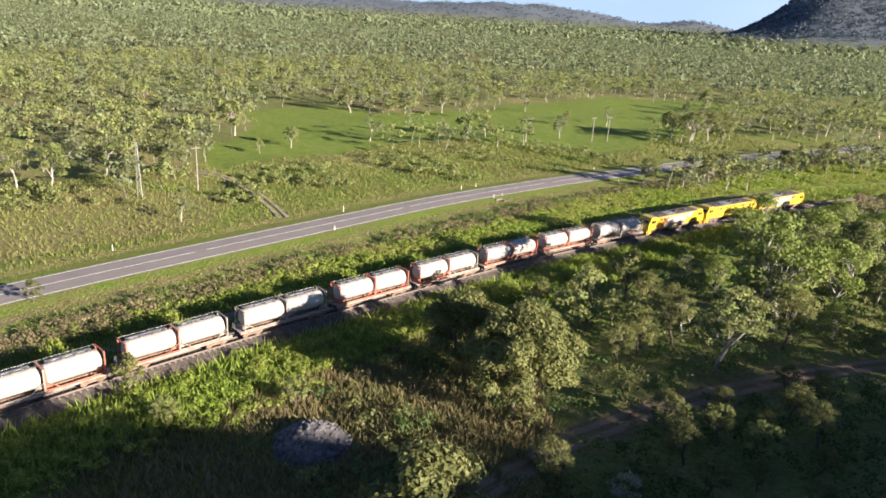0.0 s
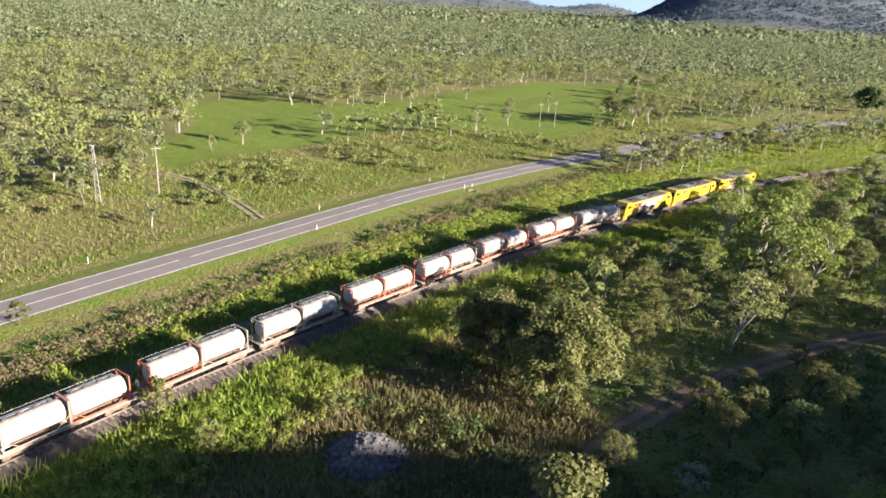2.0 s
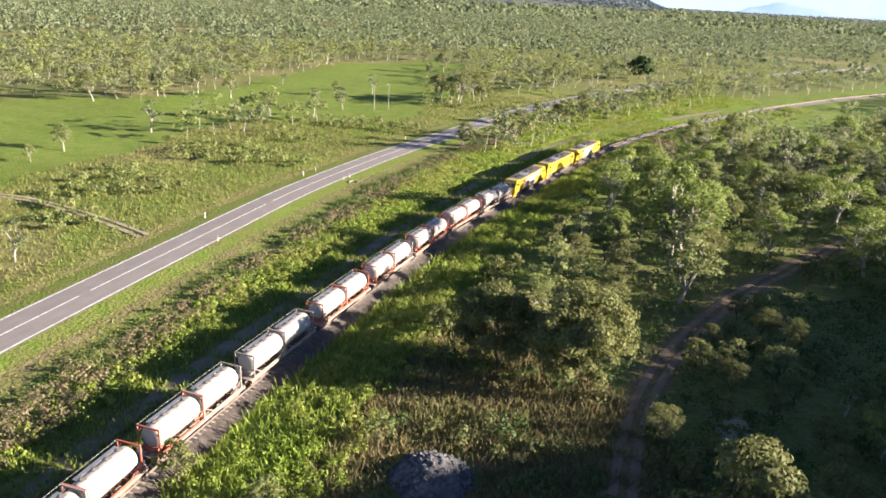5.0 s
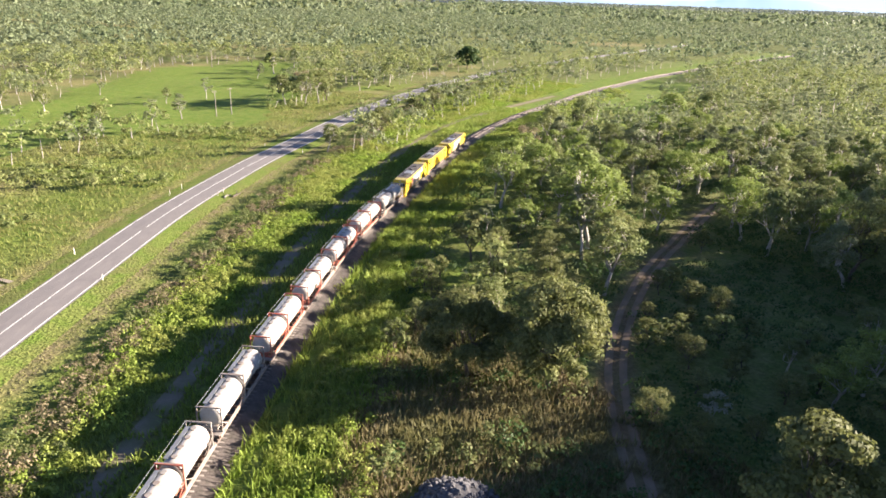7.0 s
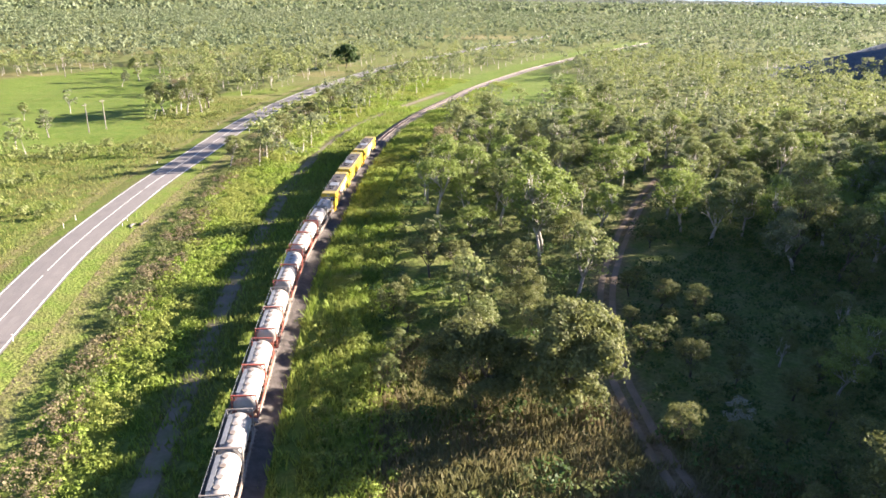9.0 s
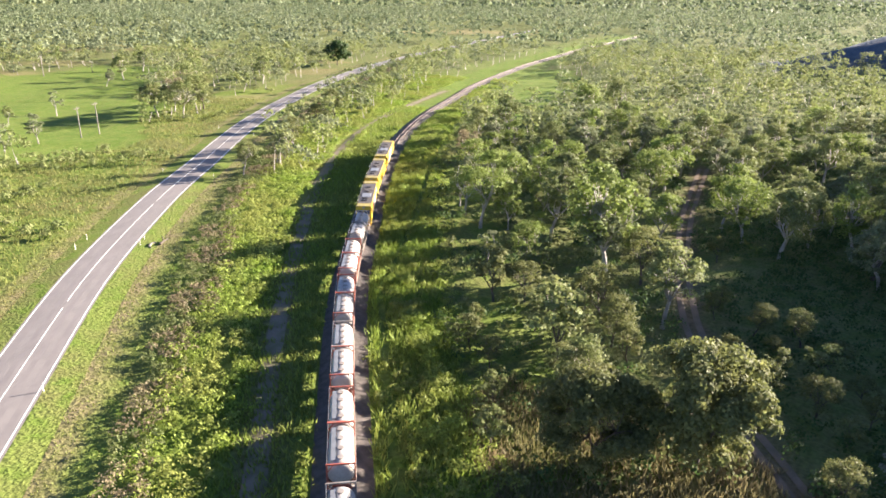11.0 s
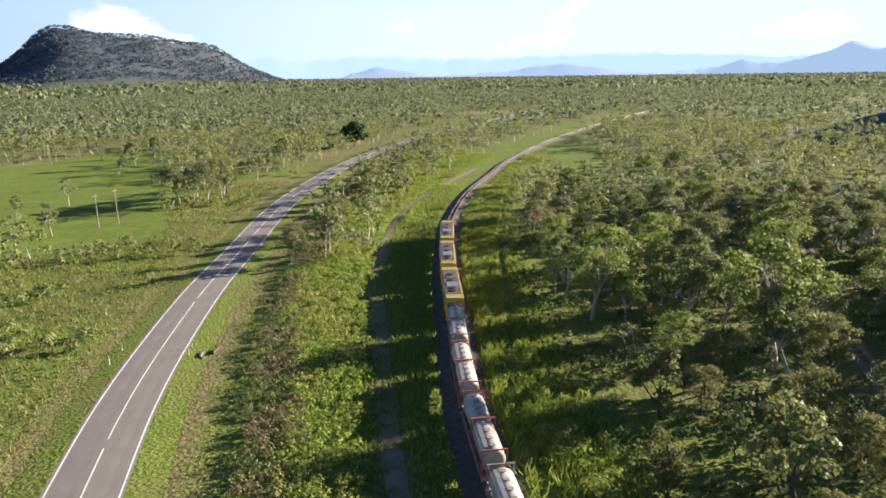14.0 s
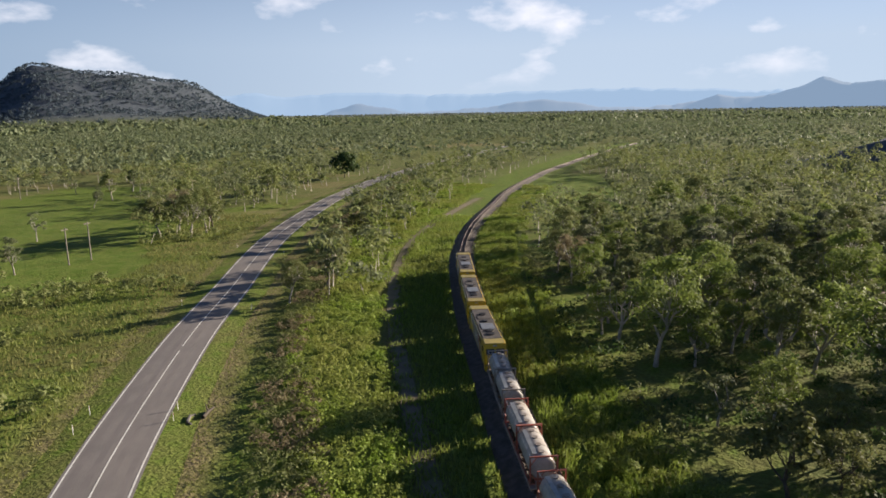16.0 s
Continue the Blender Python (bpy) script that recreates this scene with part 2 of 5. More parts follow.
def ground_material():
    m = bpy.data.materials.new("ground_cover")
    m.use_nodes = True
    n, l = m.node_tree.nodes, m.node_tree.links
    p = n["Principled BSDF"]
    p.inputs["Roughness"].default_value, p.inputs["Specular IOR Level"].default_value = 0.95, 0.1
    where = n.new("ShaderNodeNewGeometry")

    def noisy(scale, detail, lo, hi):
        t = n.new("ShaderNodeTexNoise")
        t.inputs["Scale"].default_value, t.inputs["Detail"].default_value = scale, detail
        l.new(where.outputs["Position"], t.inputs["Vector"])
        r = n.new("ShaderNodeMapRange")
        r.inputs["From Min"].default_value, r.inputs["From Max"].default_value = lo, hi
        l.new(t.outputs["Fac"], r.inputs["Value"])
        return r.outputs[0], t.outputs["Fac"]

    def blend(f, a, b):
        x = n.new("ShaderNodeMix")
        x.data_type = "RGBA"
        l.new(f, x.inputs["Factor"])
        for v, s in ((a, "A"), (b, "B")):
            if isinstance(v, tuple):
                x.inputs[s].default_value = (*v, 1)
            else:
                l.new(v, x.inputs[s])
        return x.outputs["Result"]

    def layer(name):
        a = n.new("ShaderNodeAttribute")
        a.attribute_name = name
        return a.outputs["Fac"]

    big, _ = noisy(0.03, 6, 0.38, 0.62)
    mid, _ = noisy(0.35, 8, 0.35, 0.65)
    small, raw = noisy(2.2, 8, 0.3, 0.7)
    green = blend(mid, (0.108, 0.158, 0.0245), (0.154, 0.189, 0.042))
    brown = blend(mid, (0.168, 0.147, 0.063), (0.126, 0.126, 0.042))
    base = blend(big, green, blend(mid, green, brown))
    lush = blend(mid, (0.098, 0.161, 0.0224), (0.147, 0.189, 0.0385))
    dry = blend(mid, (0.224, 0.182, 0.091), (0.161, 0.161, 0.056))
    bare = blend(mid, (0.189, 0.133, 0.084), (0.133, 0.098, 0.056))
    mown = blend(mid, (0.15, 0.152, 0.052), (0.2, 0.162, 0.086))
    wood = blend(mid, (0.10, 0.13, 0.036), (0.16, 0.155, 0.066))
    # blue-grey stands in for haze on far hills and shade on the near bank
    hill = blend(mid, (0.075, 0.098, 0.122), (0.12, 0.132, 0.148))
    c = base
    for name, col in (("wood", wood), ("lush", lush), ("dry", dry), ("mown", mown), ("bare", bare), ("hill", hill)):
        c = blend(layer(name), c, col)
    hsv = n.new("ShaderNodeHueSaturation")
    g = n.new("ShaderNodeMapRange")
    g.inputs["To Min"].default_value, g.inputs["To Max"].default_value = 0.74, 1.26
    l.new(small, g.inputs["Value"])
    l.new(g.outputs[0], hsv.inputs["Value"])
    l.new(c, hsv.inputs["Color"])
    l.new(hsv.outputs[0], p.inputs["Base Color"])
    b = n.new("ShaderNodeBump")
    b.inputs["Strength"].default_value, b.inputs["Distance"].default_value = 1.0, 0.25
    l.new(raw, b.inputs["Height"])
    l.new(b.outputs[0], p.inputs["Normal"])
    return m


GROUND = ground_material()

# ---- lines of the plan ----
rng = np.random.default_rng(7)


def line(points, step=2.0, smooth=6):
    """An evenly stepped, smoothed line through a few plan points."""
    p = np.array(points, float)
    d = np.r_[0, np.cumsum(np.hypot(*np.diff(p, axis=0).T))]
    s = np.arange(0, d[-1], step)
    q = np.c_[np.interp(s, d, p[:, 0]), np.interp(s, d, p[:, 1])]
    for _ in range(smooth):
        w = q.copy()
        w[3:-3] = sum(q[3 + k : len(q) - 3 + k] for k in range(-3, 4)) / 7
        q = w
    return q


RAIL = line([(-150, -82), (-110, -28), (-70, 26), (-48, 53.5), (-38.5, 64.5), (-23, 80), (-7, 95), (5, 105.5), (16.2, 115.8), (28, 125), (41, 133.6), (52.3, 142.5), (65.6, 151.8), (84, 164), (105, 177.5), (137, 193.5), (165, 204.5), (187, 212), (210, 221.5), (246, 232), (308, 248), (420, 268), (600, 290)])
ROAD = line([(-250, -150), (-160, -32), (-100, 40), (-58.4, 89.6), (-41.9, 107.8), (-18, 133.2), (0, 152.7), (17, 167.8), (40, 187.2), (53, 196), (75, 213.5), (100, 232), (126, 248.5), (174.7, 276), (240, 305), (330, 335), (600, 400)])
SERVICE = line([(-90, 16), (-60, 50), (-38, 76), (-26, 88), (-20, 93), (0, 112.5), (14, 125.5), (46.5, 153), (69, 170.5), (89, 183.5), (111.6, 196.5), (136, 206.5), (163, 215.5), (200, 226)])
DIRT_ROAD = line([(-40, -6), (-20, 22), (-6, 40), (4, 51), (11, 58.5), (20.5, 66.5), (45, 79), (81, 90), (130, 100)])
ACCESS = line([(-29, 134), (-33, 142), (-40, 154), (-46, 162), (-50, 166), (-56, 169), (-75, 171), (-110, 178)], smooth=3)
PADDOCK = [(-54, 172), (-67, 232), (-61, 281), (-16, 285), (33, 334), (104, 405), (165, 420), (168, 372), (120, 310), (90, 260), (60, 235), (25, 236), (-12, 219), (-33, 195)]
CLEARING = [(150, 171), (172, 194), (216, 214), (288, 246), (303, 211), (207, 168), (186, 165)]
FIELD = [(440, 515), (475, 475), (550, 395), (585, 415), (520, 480), (470, 540)]
DRY_PATCH = [(-14, 70), (-9, 81), (9, 61), (4, 52)]


def nearest(q, x, y):
    """Distance of many places to a line, and the side: plus to its left."""
    x, y = np.atleast_1d(x).astype(float), np.atleast_1d(y).astype(float)
    best, side = np.full(x.shape, 1e9), np.ones(x.shape)
    t = np.gradient(q, axis=0)
    for (a, b), (u, v) in zip(q, t):
        d = np.hypot(x - a, y - b)
        closer = d < best
        best = np.where(closer, d, best)
        side = np.where(closer, np.sign(u * (y - b) - v * (x - a)), side)
    return best * side


def inside(poly, x, y):
    x, y = np.atleast_1d(x).astype(float), np.atleast_1d(y).astype(float)
    x, y = x + 6 * np.sin(0.09 * y + 0.05 * x) + 2.5 * np.sin(0.31 * x + 0.23 * y), y + 6 * np.sin(0.08 * x - 0.04 * y + 1) + 2.5 * np.sin(0.27 * y - 0.29 * x)
    hit = np.zeros(x.shape, bool)
    for (a, b), (c, d) in zip(poly, poly[1:] + poly[:1]):
        cross = ((b > y) != (d > y)) & (x < (c - a) * (y - b) / (d - b + 1e-12) + a)
        hit ^= cross
    return hit


def patchy(x, y, s, seed=0.0):
    return np.sin(x * s + seed) * np.cos(y * s * 1.17 + 2 * seed) + 0.6 * np.sin((x + y) * s * 1.9 + seed)


def near_box(x, y):
    return (x > -330) & (x < 640) & (y > -200) & (y < 460)


def fields(x, y):
    """Signed distances to the lines; far places get large ones."""
    out = {}
    some = near_box(x, y)
    for name, q in (("rail", RAIL), ("road", ROAD), ("service", SERVICE), ("dirt", DIRT_ROAD), ("access", ACCESS)):
        d = np.full(x.shape, 999.0)
        d[some] = nearest(q[::2], x[some], y[some])
        out[name] = d
    return out


def hump(x, y, az, dist, wide, deep, high):
    """A hill's height: az degrees clockwise from +y."""
    a = radians(az)
    u, v = x * math.cos(a) - y * math.sin(a), x * math.sin(a) + y * math.cos(a) - dist
    rugged = 1 + 0.05 * np.sin(x / 38 + 2 * np.sin(y / 90)) + 0.05 * np.sin(y / 31 + x / 64)
    return high * rugged * np.exp(-np.abs(u / wide) ** 2.2 - np.abs(v / deep) ** 2.0)


def height(x, y):
    x, y = np.asarray(x, float), np.asarray(y, float)
    z = 0.22 * np.sin(x * 0.13 + 1.3 * np.sin(y * 0.05)) * np.sin(y * 0.11 + 0.7) + 0.12 * np.sin(x * 0.41 + y * 0.33)
    z = z - 0.15
    for row in HILLS:
        z = z + hump(x, y, *row)
    return z + ridge(x, y)


def ridge(x, y):
    """A wooded ridge added out of view on the sun's side, to shade the near wood."""
    u, v = 0.963 * (x - 125) + 0.27 * (y + 62), -0.27 * (x - 125) + 0.963 * (y + 62)
    rise = np.clip((u + 60) / 70, 0, 1) * np.clip((186 - u) / 105, 0, 1)
    rugged = 1 + 0.04 * np.sin(u / 17 + 1.2) + 0.03 * np.sin(u / 7.3)
    return 57 * rugged * rise * rise * (3 - 2 * rise) * np.exp(-np.abs(v / np.where(v > 0, 60, 140)) ** 2.0)


HILLS = [
    (28.0, 2750, 165, 520, 143), (34.2, 2650, 185, 420, 130), (25.0, 2950, 150, 500, 75), (38.5, 2550, 120, 300, 32), (30.5, 2300, 420, 330, 26),
    (-8, 3600, 900, 420, 62), (-34, 3300, 900, 500, 90), (8, 3500, 480, 300, 70), (18.8, 3900, 220, 250, 58),
    (77, 415, 38, 22, 11), (83, 425, 50, 26, 13), (90, 430, 60, 40, 22),
]


# ---- mesh helpers ----
def tri_mesh(name, v, f, material=None, attrs=None):
    """A mesh of triangles or quads from arrays."""
    me = bpy.data.meshes.new(name)
    v, f = np.asarray(v, np.float32), np.asarray(f, np.int32)
    k = f.shape[1]
    me.vertices.add(len(v))
    me.vertices.foreach_set("co", v.ravel())
    me.loops.add(f.size)
    me.loops.foreach_set("vertex_index", f.ravel())
    me.polygons.add(len(f))
    me.polygons.foreach_set("loop_start", np.arange(0, f.size, k, dtype=np.int32))
    me.update(calc_edges=True)
    for key, values in (attrs or {}).items():
        me.attributes.new(key, "FLOAT", "POINT").data.foreach_set("value", np.asarray(values, np.float32))
    if material:
        me.materials.append(material)
    return me


def part(name, bm, material, parent=None, label="", smooth=False):
    """Links a bmesh, or a finished mesh, as one object under a thing or a part."""
    if isinstance(bm, bmesh.types.BMesh):
        me = bpy.data.meshes.new(name)
        bmesh.ops.recalc_face_normals(bm, faces=bm.faces)
        bm.to_mesh(me)
        bm.free()
    else:
        me = bm
    if material and not me.materials:
        me.materials.append(material)
    if smooth:
        me.polygons.foreach_set("use_smooth", [True] * len(me.polygons))
    ob = new(name, me)
    ob.parent = parent
    return tagged(ob, label)


def box(size, at=(0, 0, 0), bevel=0.0, turn=None, bm=None):
    """A bevelled block, added to bm or to a new bmesh."""
    own = bmesh.new()
    m = Matrix.Translation(at) @ (turn or Matrix()) @ Matrix.Diagonal((*size, 1))
    bmesh.ops.create_cube(own, size=1.0, matrix=m)
    if bevel:
        bmesh.ops.bevel(own, geom=own.edges[:], offset=bevel, segments=2, affect="EDGES", profile=0.6)
    return joined(own, bm)


def rod(a, b, r, sides=8, bm=None, r2=None):
    own = bmesh.new()
    a, b = Vector(a), Vector(b)
    m = Matrix.Translation((a + b) / 2) @ (b - a).to_track_quat("Z", "Y").to_matrix().to_4x4()
    bmesh.ops.create_cone(own, cap_ends=True, segments=sides, radius1=r, radius2=r if r2 is None else r2, depth=(b - a).length, matrix=m)
    return joined(own, bm)


def joined(own, bm):
    if bm is None:
        return own
    me = bpy.data.meshes.new("tmp")
    own.to_mesh(me)
    own.free()
    bm.from_mesh(me)
    bpy.data.meshes.remove(me)
    return bm


def thing(name, m, label, category, group=""):
    ob = new(name)
    ob.matrix_basis = m
    return tagged(ob, label, category, group)


def ribbon(name, q, offsets, heights, material, lift=0.0, follow=True, label="", category="", gaps=None, kind="structure"):
    """A strip along a line: a cross-section of offsets (plus: to the left) and heights."""
    t = np.gradient(q, axis=0)
    t /= np.hypot(*t.T)[:, None]
    nrm = np.c_[-t[:, 1], t[:, 0]]
    rows = []
    for o, h in zip(offsets, heights):
        p = q + nrm * o
        z = np.full(len(p), h + lift) + (height(p[:, 0], p[:, 1]) if follow else 0)
        rows.append(np.c_[p, z])
    v = np.stack(rows, 1).reshape(-1, 3)
    k = len(offsets)
    f = [(i * k + j, i * k + j + 1, (i + 1) * k + j + 1, (i + 1) * k + j) for i in range(len(q) - 1) if not gaps or gaps(i) for j in range(k - 1)]
    f = np.array(f)[:, ::-1]
    ob = new(name, tri_mesh(name, v, f, material))
    return tagged(ob, label, category, "", kind)


# ---- ground ----
def axis(lo, hi, near_lo, near_hi, step):
    core = list(np.arange(near_lo, near_hi + 0.1, step))
    out, d = [], step
    x = near_hi
    while x < hi:
        d = min(d * 1.12, 70)
        x += d
        out.append(x)
    left, d, x = [], step, near_lo
    while x > lo:
        d = min(d * 1.12, 70)
        x -= d
        left.append(x)
    return np.array(left[::-1] + core + out)


def build_ground():
    xs, ys = axis(-4800, 4900, -130, 260, 2.5), axis(-1500, 4900, -20, 330, 2.5)
    gx, gy = np.meshgrid(xs, ys)
    x, y = gx.ravel(), gy.ravel()
    z = height(x, y)
    d = fields(x, y)
    away = np.minimum.reduce([np.abs(d["rail"]) - 5, np.abs(d["road"]) - 8, np.abs(d["service"]) - 2])
    flat = np.clip(away / 5, 0, 1)
    z = np.where(near_box(x, y), z * flat - 0.15 * (1 - flat), z)
    soft = lambda v, a, b: np.clip((v - a) / (b - a), 0, 1)
    lush = np.where(inside(PADDOCK, x, y) | inside(CLEARING, x, y), 0.68, 0.0)
    between = (d["rail"] > 0) & (d["road"] < 0)
    lush = np.maximum(lush, np.where(between & (np.abs(d["rail"]) < 30), 0.35, 0))
    lush = np.maximum(lush, np.where((d["rail"] < 0) & (np.abs(d["rail"]) < 14), 0.55, 0))
    lush = np.maximum(lush, np.where((d["rail"] > 0) & (d["rail"] < 16) & (x > 100), 0.8, 0))
    mown = (1 - soft(np.abs(d["road"]), 9.0, 11.0)) * np.where(d["road"] < 0, 1.0, 0.75)
    dry = np.where(inside(DRY_PATCH, x, y), 0.7, 0.0)
    dry = np.maximum(dry, np.where((d["road"] > 14) & (x < -42) & (y < 150), 0.75, 0))
    dry = np.maximum(dry, np.where(inside(FIELD, x, y), 1.0, 0))
    patches = np.clip(1.6 * patchy(x, y, 0.055, 9.0) - 0.5, 0, 0.75) + np.clip(1.2 * patchy(x, y, 0.017, 4.0) - 0.6, 0, 0.5)
    dry = np.maximum(dry, np.where((d["road"] > 11) & (x < 260) & ~inside(PADDOCK, x, y), np.clip(patches, 0, 0.85), 0))
    bare = np.maximum(1 - soft(np.abs(d["dirt"]), 1.2, 3.0), 0.8 * (1 - soft(np.abs(d["service"]), 1.0, 3.0)))
    wood = np.where((d["rail"] < -25) | (y > 290) | (x < -60) | (x > 250), 0.8, 0.0) * np.where(lush > 0.6, 0.0, 1.0)
    nx, ny = len(xs), len(ys)
    i, j = np.meshgrid(np.arange(nx - 1), np.arange(ny - 1))
    a = (j * nx + i).ravel()
    f = np.c_[a, a + 1, a + nx + 1, a + nx]
    # the near eastern bank takes hill colour too, painting its shaded face dark
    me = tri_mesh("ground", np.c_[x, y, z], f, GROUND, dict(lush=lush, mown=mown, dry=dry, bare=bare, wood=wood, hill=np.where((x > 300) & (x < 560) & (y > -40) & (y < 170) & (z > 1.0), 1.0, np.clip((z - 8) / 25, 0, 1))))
    me.polygons.foreach_set("use_smooth", np.ones(len(f), bool))
    tagged(new("ground", me), "green and tan grassy plain with bare patches and low hills", "ground", kind="structure")


build_ground()


def ground_z(x, y):
    """The sheet's height at one place."""
    x, y = np.atleast_1d(np.asarray(x, float)), np.atleast_1d(np.asarray(y, float))
    z = height(x, y)
    d = fields(x, y)
    flat = np.clip((np.minimum.reduce([np.abs(d["rail"]) - 5, np.abs(d["road"]) - 8, np.abs(d["service"]) - 2])) / 5, 0, 1)
    return np.where(near_box(x, y), z * flat - 0.15 * (1 - flat), z)


# ---- road ----
ribbon("road", ROAD, (-3.7, -2.0, 0, 2.0, 3.7), (0.10, 0.13, 0.16, 0.13, 0.10), ASPHALT, follow=False, label="two-lane grey bitumen highway with worn wheel tracks", category="road")
ribbon("road_shoulder", ROAD, (3.7, 4.2, 7.2), (0.103, 0.085, -0.16), GROUND, follow=False, label="mown grassy shoulder beside the highway", category="shoulder")
ribbon("road_shoulder", ROAD, (-7.2, -4.2, -3.7), (-0.16, 0.085, 0.103), GROUND, follow=False, label="mown grassy shoulder beside the highway", category="shoulder")
for o in (-2.55, -0.95, 0.95, 2.55):
    ribbon("wheel_track", ROAD, (o - 0.33, o + 0.33), (0.148 - abs(o - 0.33) * 0.0142 + 0.012, 0.148 - abs(o + 0.33) * 0.0142 + 0.012), TYRE_TRACK, follow=False, label="dark worn wheel track on the highway", category="wheel track")
for o in (-3.35, 3.35):
    ribbon("edge_line", ROAD, (o - 0.09, o + 0.09), (0.128, 0.128), PAINT_WHITE, follow=False, label="solid white painted edge line of the highway", category="road marking")
ribbon("centre_line", ROAD, (-0.08, 0.08), (0.176, 0.176), PAINT_WHITE, follow=False, label="white painted centre line of the highway", category="road marking", gaps=lambda i: i % 24 != 0)

# ---- railway ----
ribbon("track_bed", RAIL, (-3.0, -2.0, -1.35, 1.35, 2.0, 3.0), (-0.20, 0.05, 0.36, 0.36, 0.05, -0.20), BALLAST, follow=False, label="brown stone ballast bed under the railway line", category="track bed")
for o in (-0.5335, 0.5335):
    ribbon("rail", RAIL, (o - 0.07, o - 0.035, o + 0.035, o + 0.07), (0.42, 0.60, 0.60, 0.42), STEEL, follow=False, label="worn steel rail on concrete sleepers", category="rail")


def build_sleepers():
    v, f = [], []
    t = np.gradient(RAIL, axis=0)
    d = np.r_[0, np.cumsum(np.hypot(*np.diff(RAIL, axis=0).T))]
    for s in np.arange(100, d[-1] - 5, 0.7):
        x, y = np.interp(s, d, RAIL[:, 0]), np.interp(s, d, RAIL[:, 1])
        u, w = np.interp(s, d, t[:, 0]), np.interp(s, d, t[:, 1])
        k = math.hypot(u, w)
        u, w = u / k, w / k
        b = len(v)
        for z, e in ((0.30, 0.13), (0.43, 0.10)):
            for a, c in ((-1.05, -e), (1.05, -e), (1.05, e), (-1.05, e)):
                v.append((x - w * a + u * c, y + u * a + w * c, z))
        f += [(b, b + 1, b + 5, b + 4), (b + 1, b + 2, b + 6, b + 5), (b + 2, b + 3, b + 7, b + 6), (b + 3, b, b + 4, b + 7), (b + 4, b + 5, b + 6, b + 7)]
    tagged(new("sleepers", tri_mesh("sleepers", v, f, SLEEPER)), "row of grey concrete sleepers under the rails", "sleepers", kind="stuff")


build_sleepers()

# ---- unsealed tracks ----
for o in (-0.85, 0.85):
    ribbon("wheel_rut", DIRT_ROAD, (o - 0.45, o - 0.2, o + 0.2, o + 0.45), (0.03, 0.05, 0.05, 0.03), DIRT, lift=0.03, label="red dirt rut of a bush track", category="dirt track")
for o in (-0.8, 0.8):
    ribbon("wheel_rut", ACCESS, (o - 0.4, o + 0.4), (0.07, 0.07), DIRT_TRACK, lift=0.03, label="pale dirt rut of a farm access track", category="dirt track")
ribbon("service_track", SERVICE, (-1.1, -0.5, 0.5, 1.1), (-0.14, -0.11, -0.11, -0.14), DIRT_PALE, follow=False, lift=0.05, label="pale dirt service track beside the railway", category="dirt track")

# ---- the train ----
RS = np.r_[0, np.cumsum(np.hypot(*np.diff(RAIL, axis=0).T))]


def on_rail(s):
    """The pose on the track at s metres along it, x forward, z = 0 at the rail's top."""
    x, y = np.interp(s, RS, RAIL[:, 0]), np.interp(s, RS, RAIL[:, 1])
    a, b = (np.array([np.interp(s + k, RS, RAIL[:, 0]), np.interp(s + k, RS, RAIL[:, 1])]) for k in (-5, 5))
    return pose(x, y, 0.60, 0, 0, math.degrees(math.atan2(*(b - a)[::-1])))


def along(x, y):
    return RS[np.argmin(np.hypot(RAIL[:, 0] - x, RAIL[:, 1] - y))]


def bogie(parent, at, axles, base):
    """A bogie with its side frames, springs and wheelsets."""
    bm = bmesh.new()
    for side in (-0.78, 0.78):
        box((base + 0.9, 0.16, 0.30), (at, side, 0.52), 0.03, bm=bm)
        for k in np.linspace(-base / 2, base / 2, axles):
            box((0.34, 0.20, 0.36), (at + k, side, 0.46), 0.03, bm=bm)
    box((0.5, 1.6, 0.25), (at, 0, 0.62), 0.03, bm=bm)
    frame_part = part("bogie", bm, RUST, parent)
    for k in np.linspace(-base / 2, base / 2, axles):
        bm = bmesh.new()
        rod((at + k, -0.70, 0.44), (at + k, 0.70, 0.44), 0.08, 8, bm)
        for side in (-0.5335, 0.5335):
            rod((at + k, side - 0.065, 0.44), (at + k, side + 0.065, 0.44), 0.44, 20, bm)
        part("wheelset", bm, STEEL, frame_part)


def prism(outline, y0, y1, bm=None, bevel=0.0):
    """A side outline of x, z pairs given width from y0 to y1."""
    own = bmesh.new()
    a = [own.verts.new((x, y0, z)) for x, z in outline]
    b = [own.verts.new((x, y1, z)) for x, z in outline]
    own.faces.new(a)
    own.faces.new(b[::-1])
    for i in range(len(a)):
        j = (i + 1) % len(a)
        own.faces.new((a[j], a[i], b[i], b[j]))
    bmesh.ops.recalc_face_normals(own, faces=own.faces)
    if bevel:
        bmesh.ops.bevel(own, geom=own.edges[:], offset=bevel, segments=2, affect="EDGES")
    return joined(own, bm)


def flat_shape(outline, y, side, depth=0.012):
    """A thin painted panel on the body's side: x, z pairs."""
    return prism(outline, y * side, (y + depth) * side)


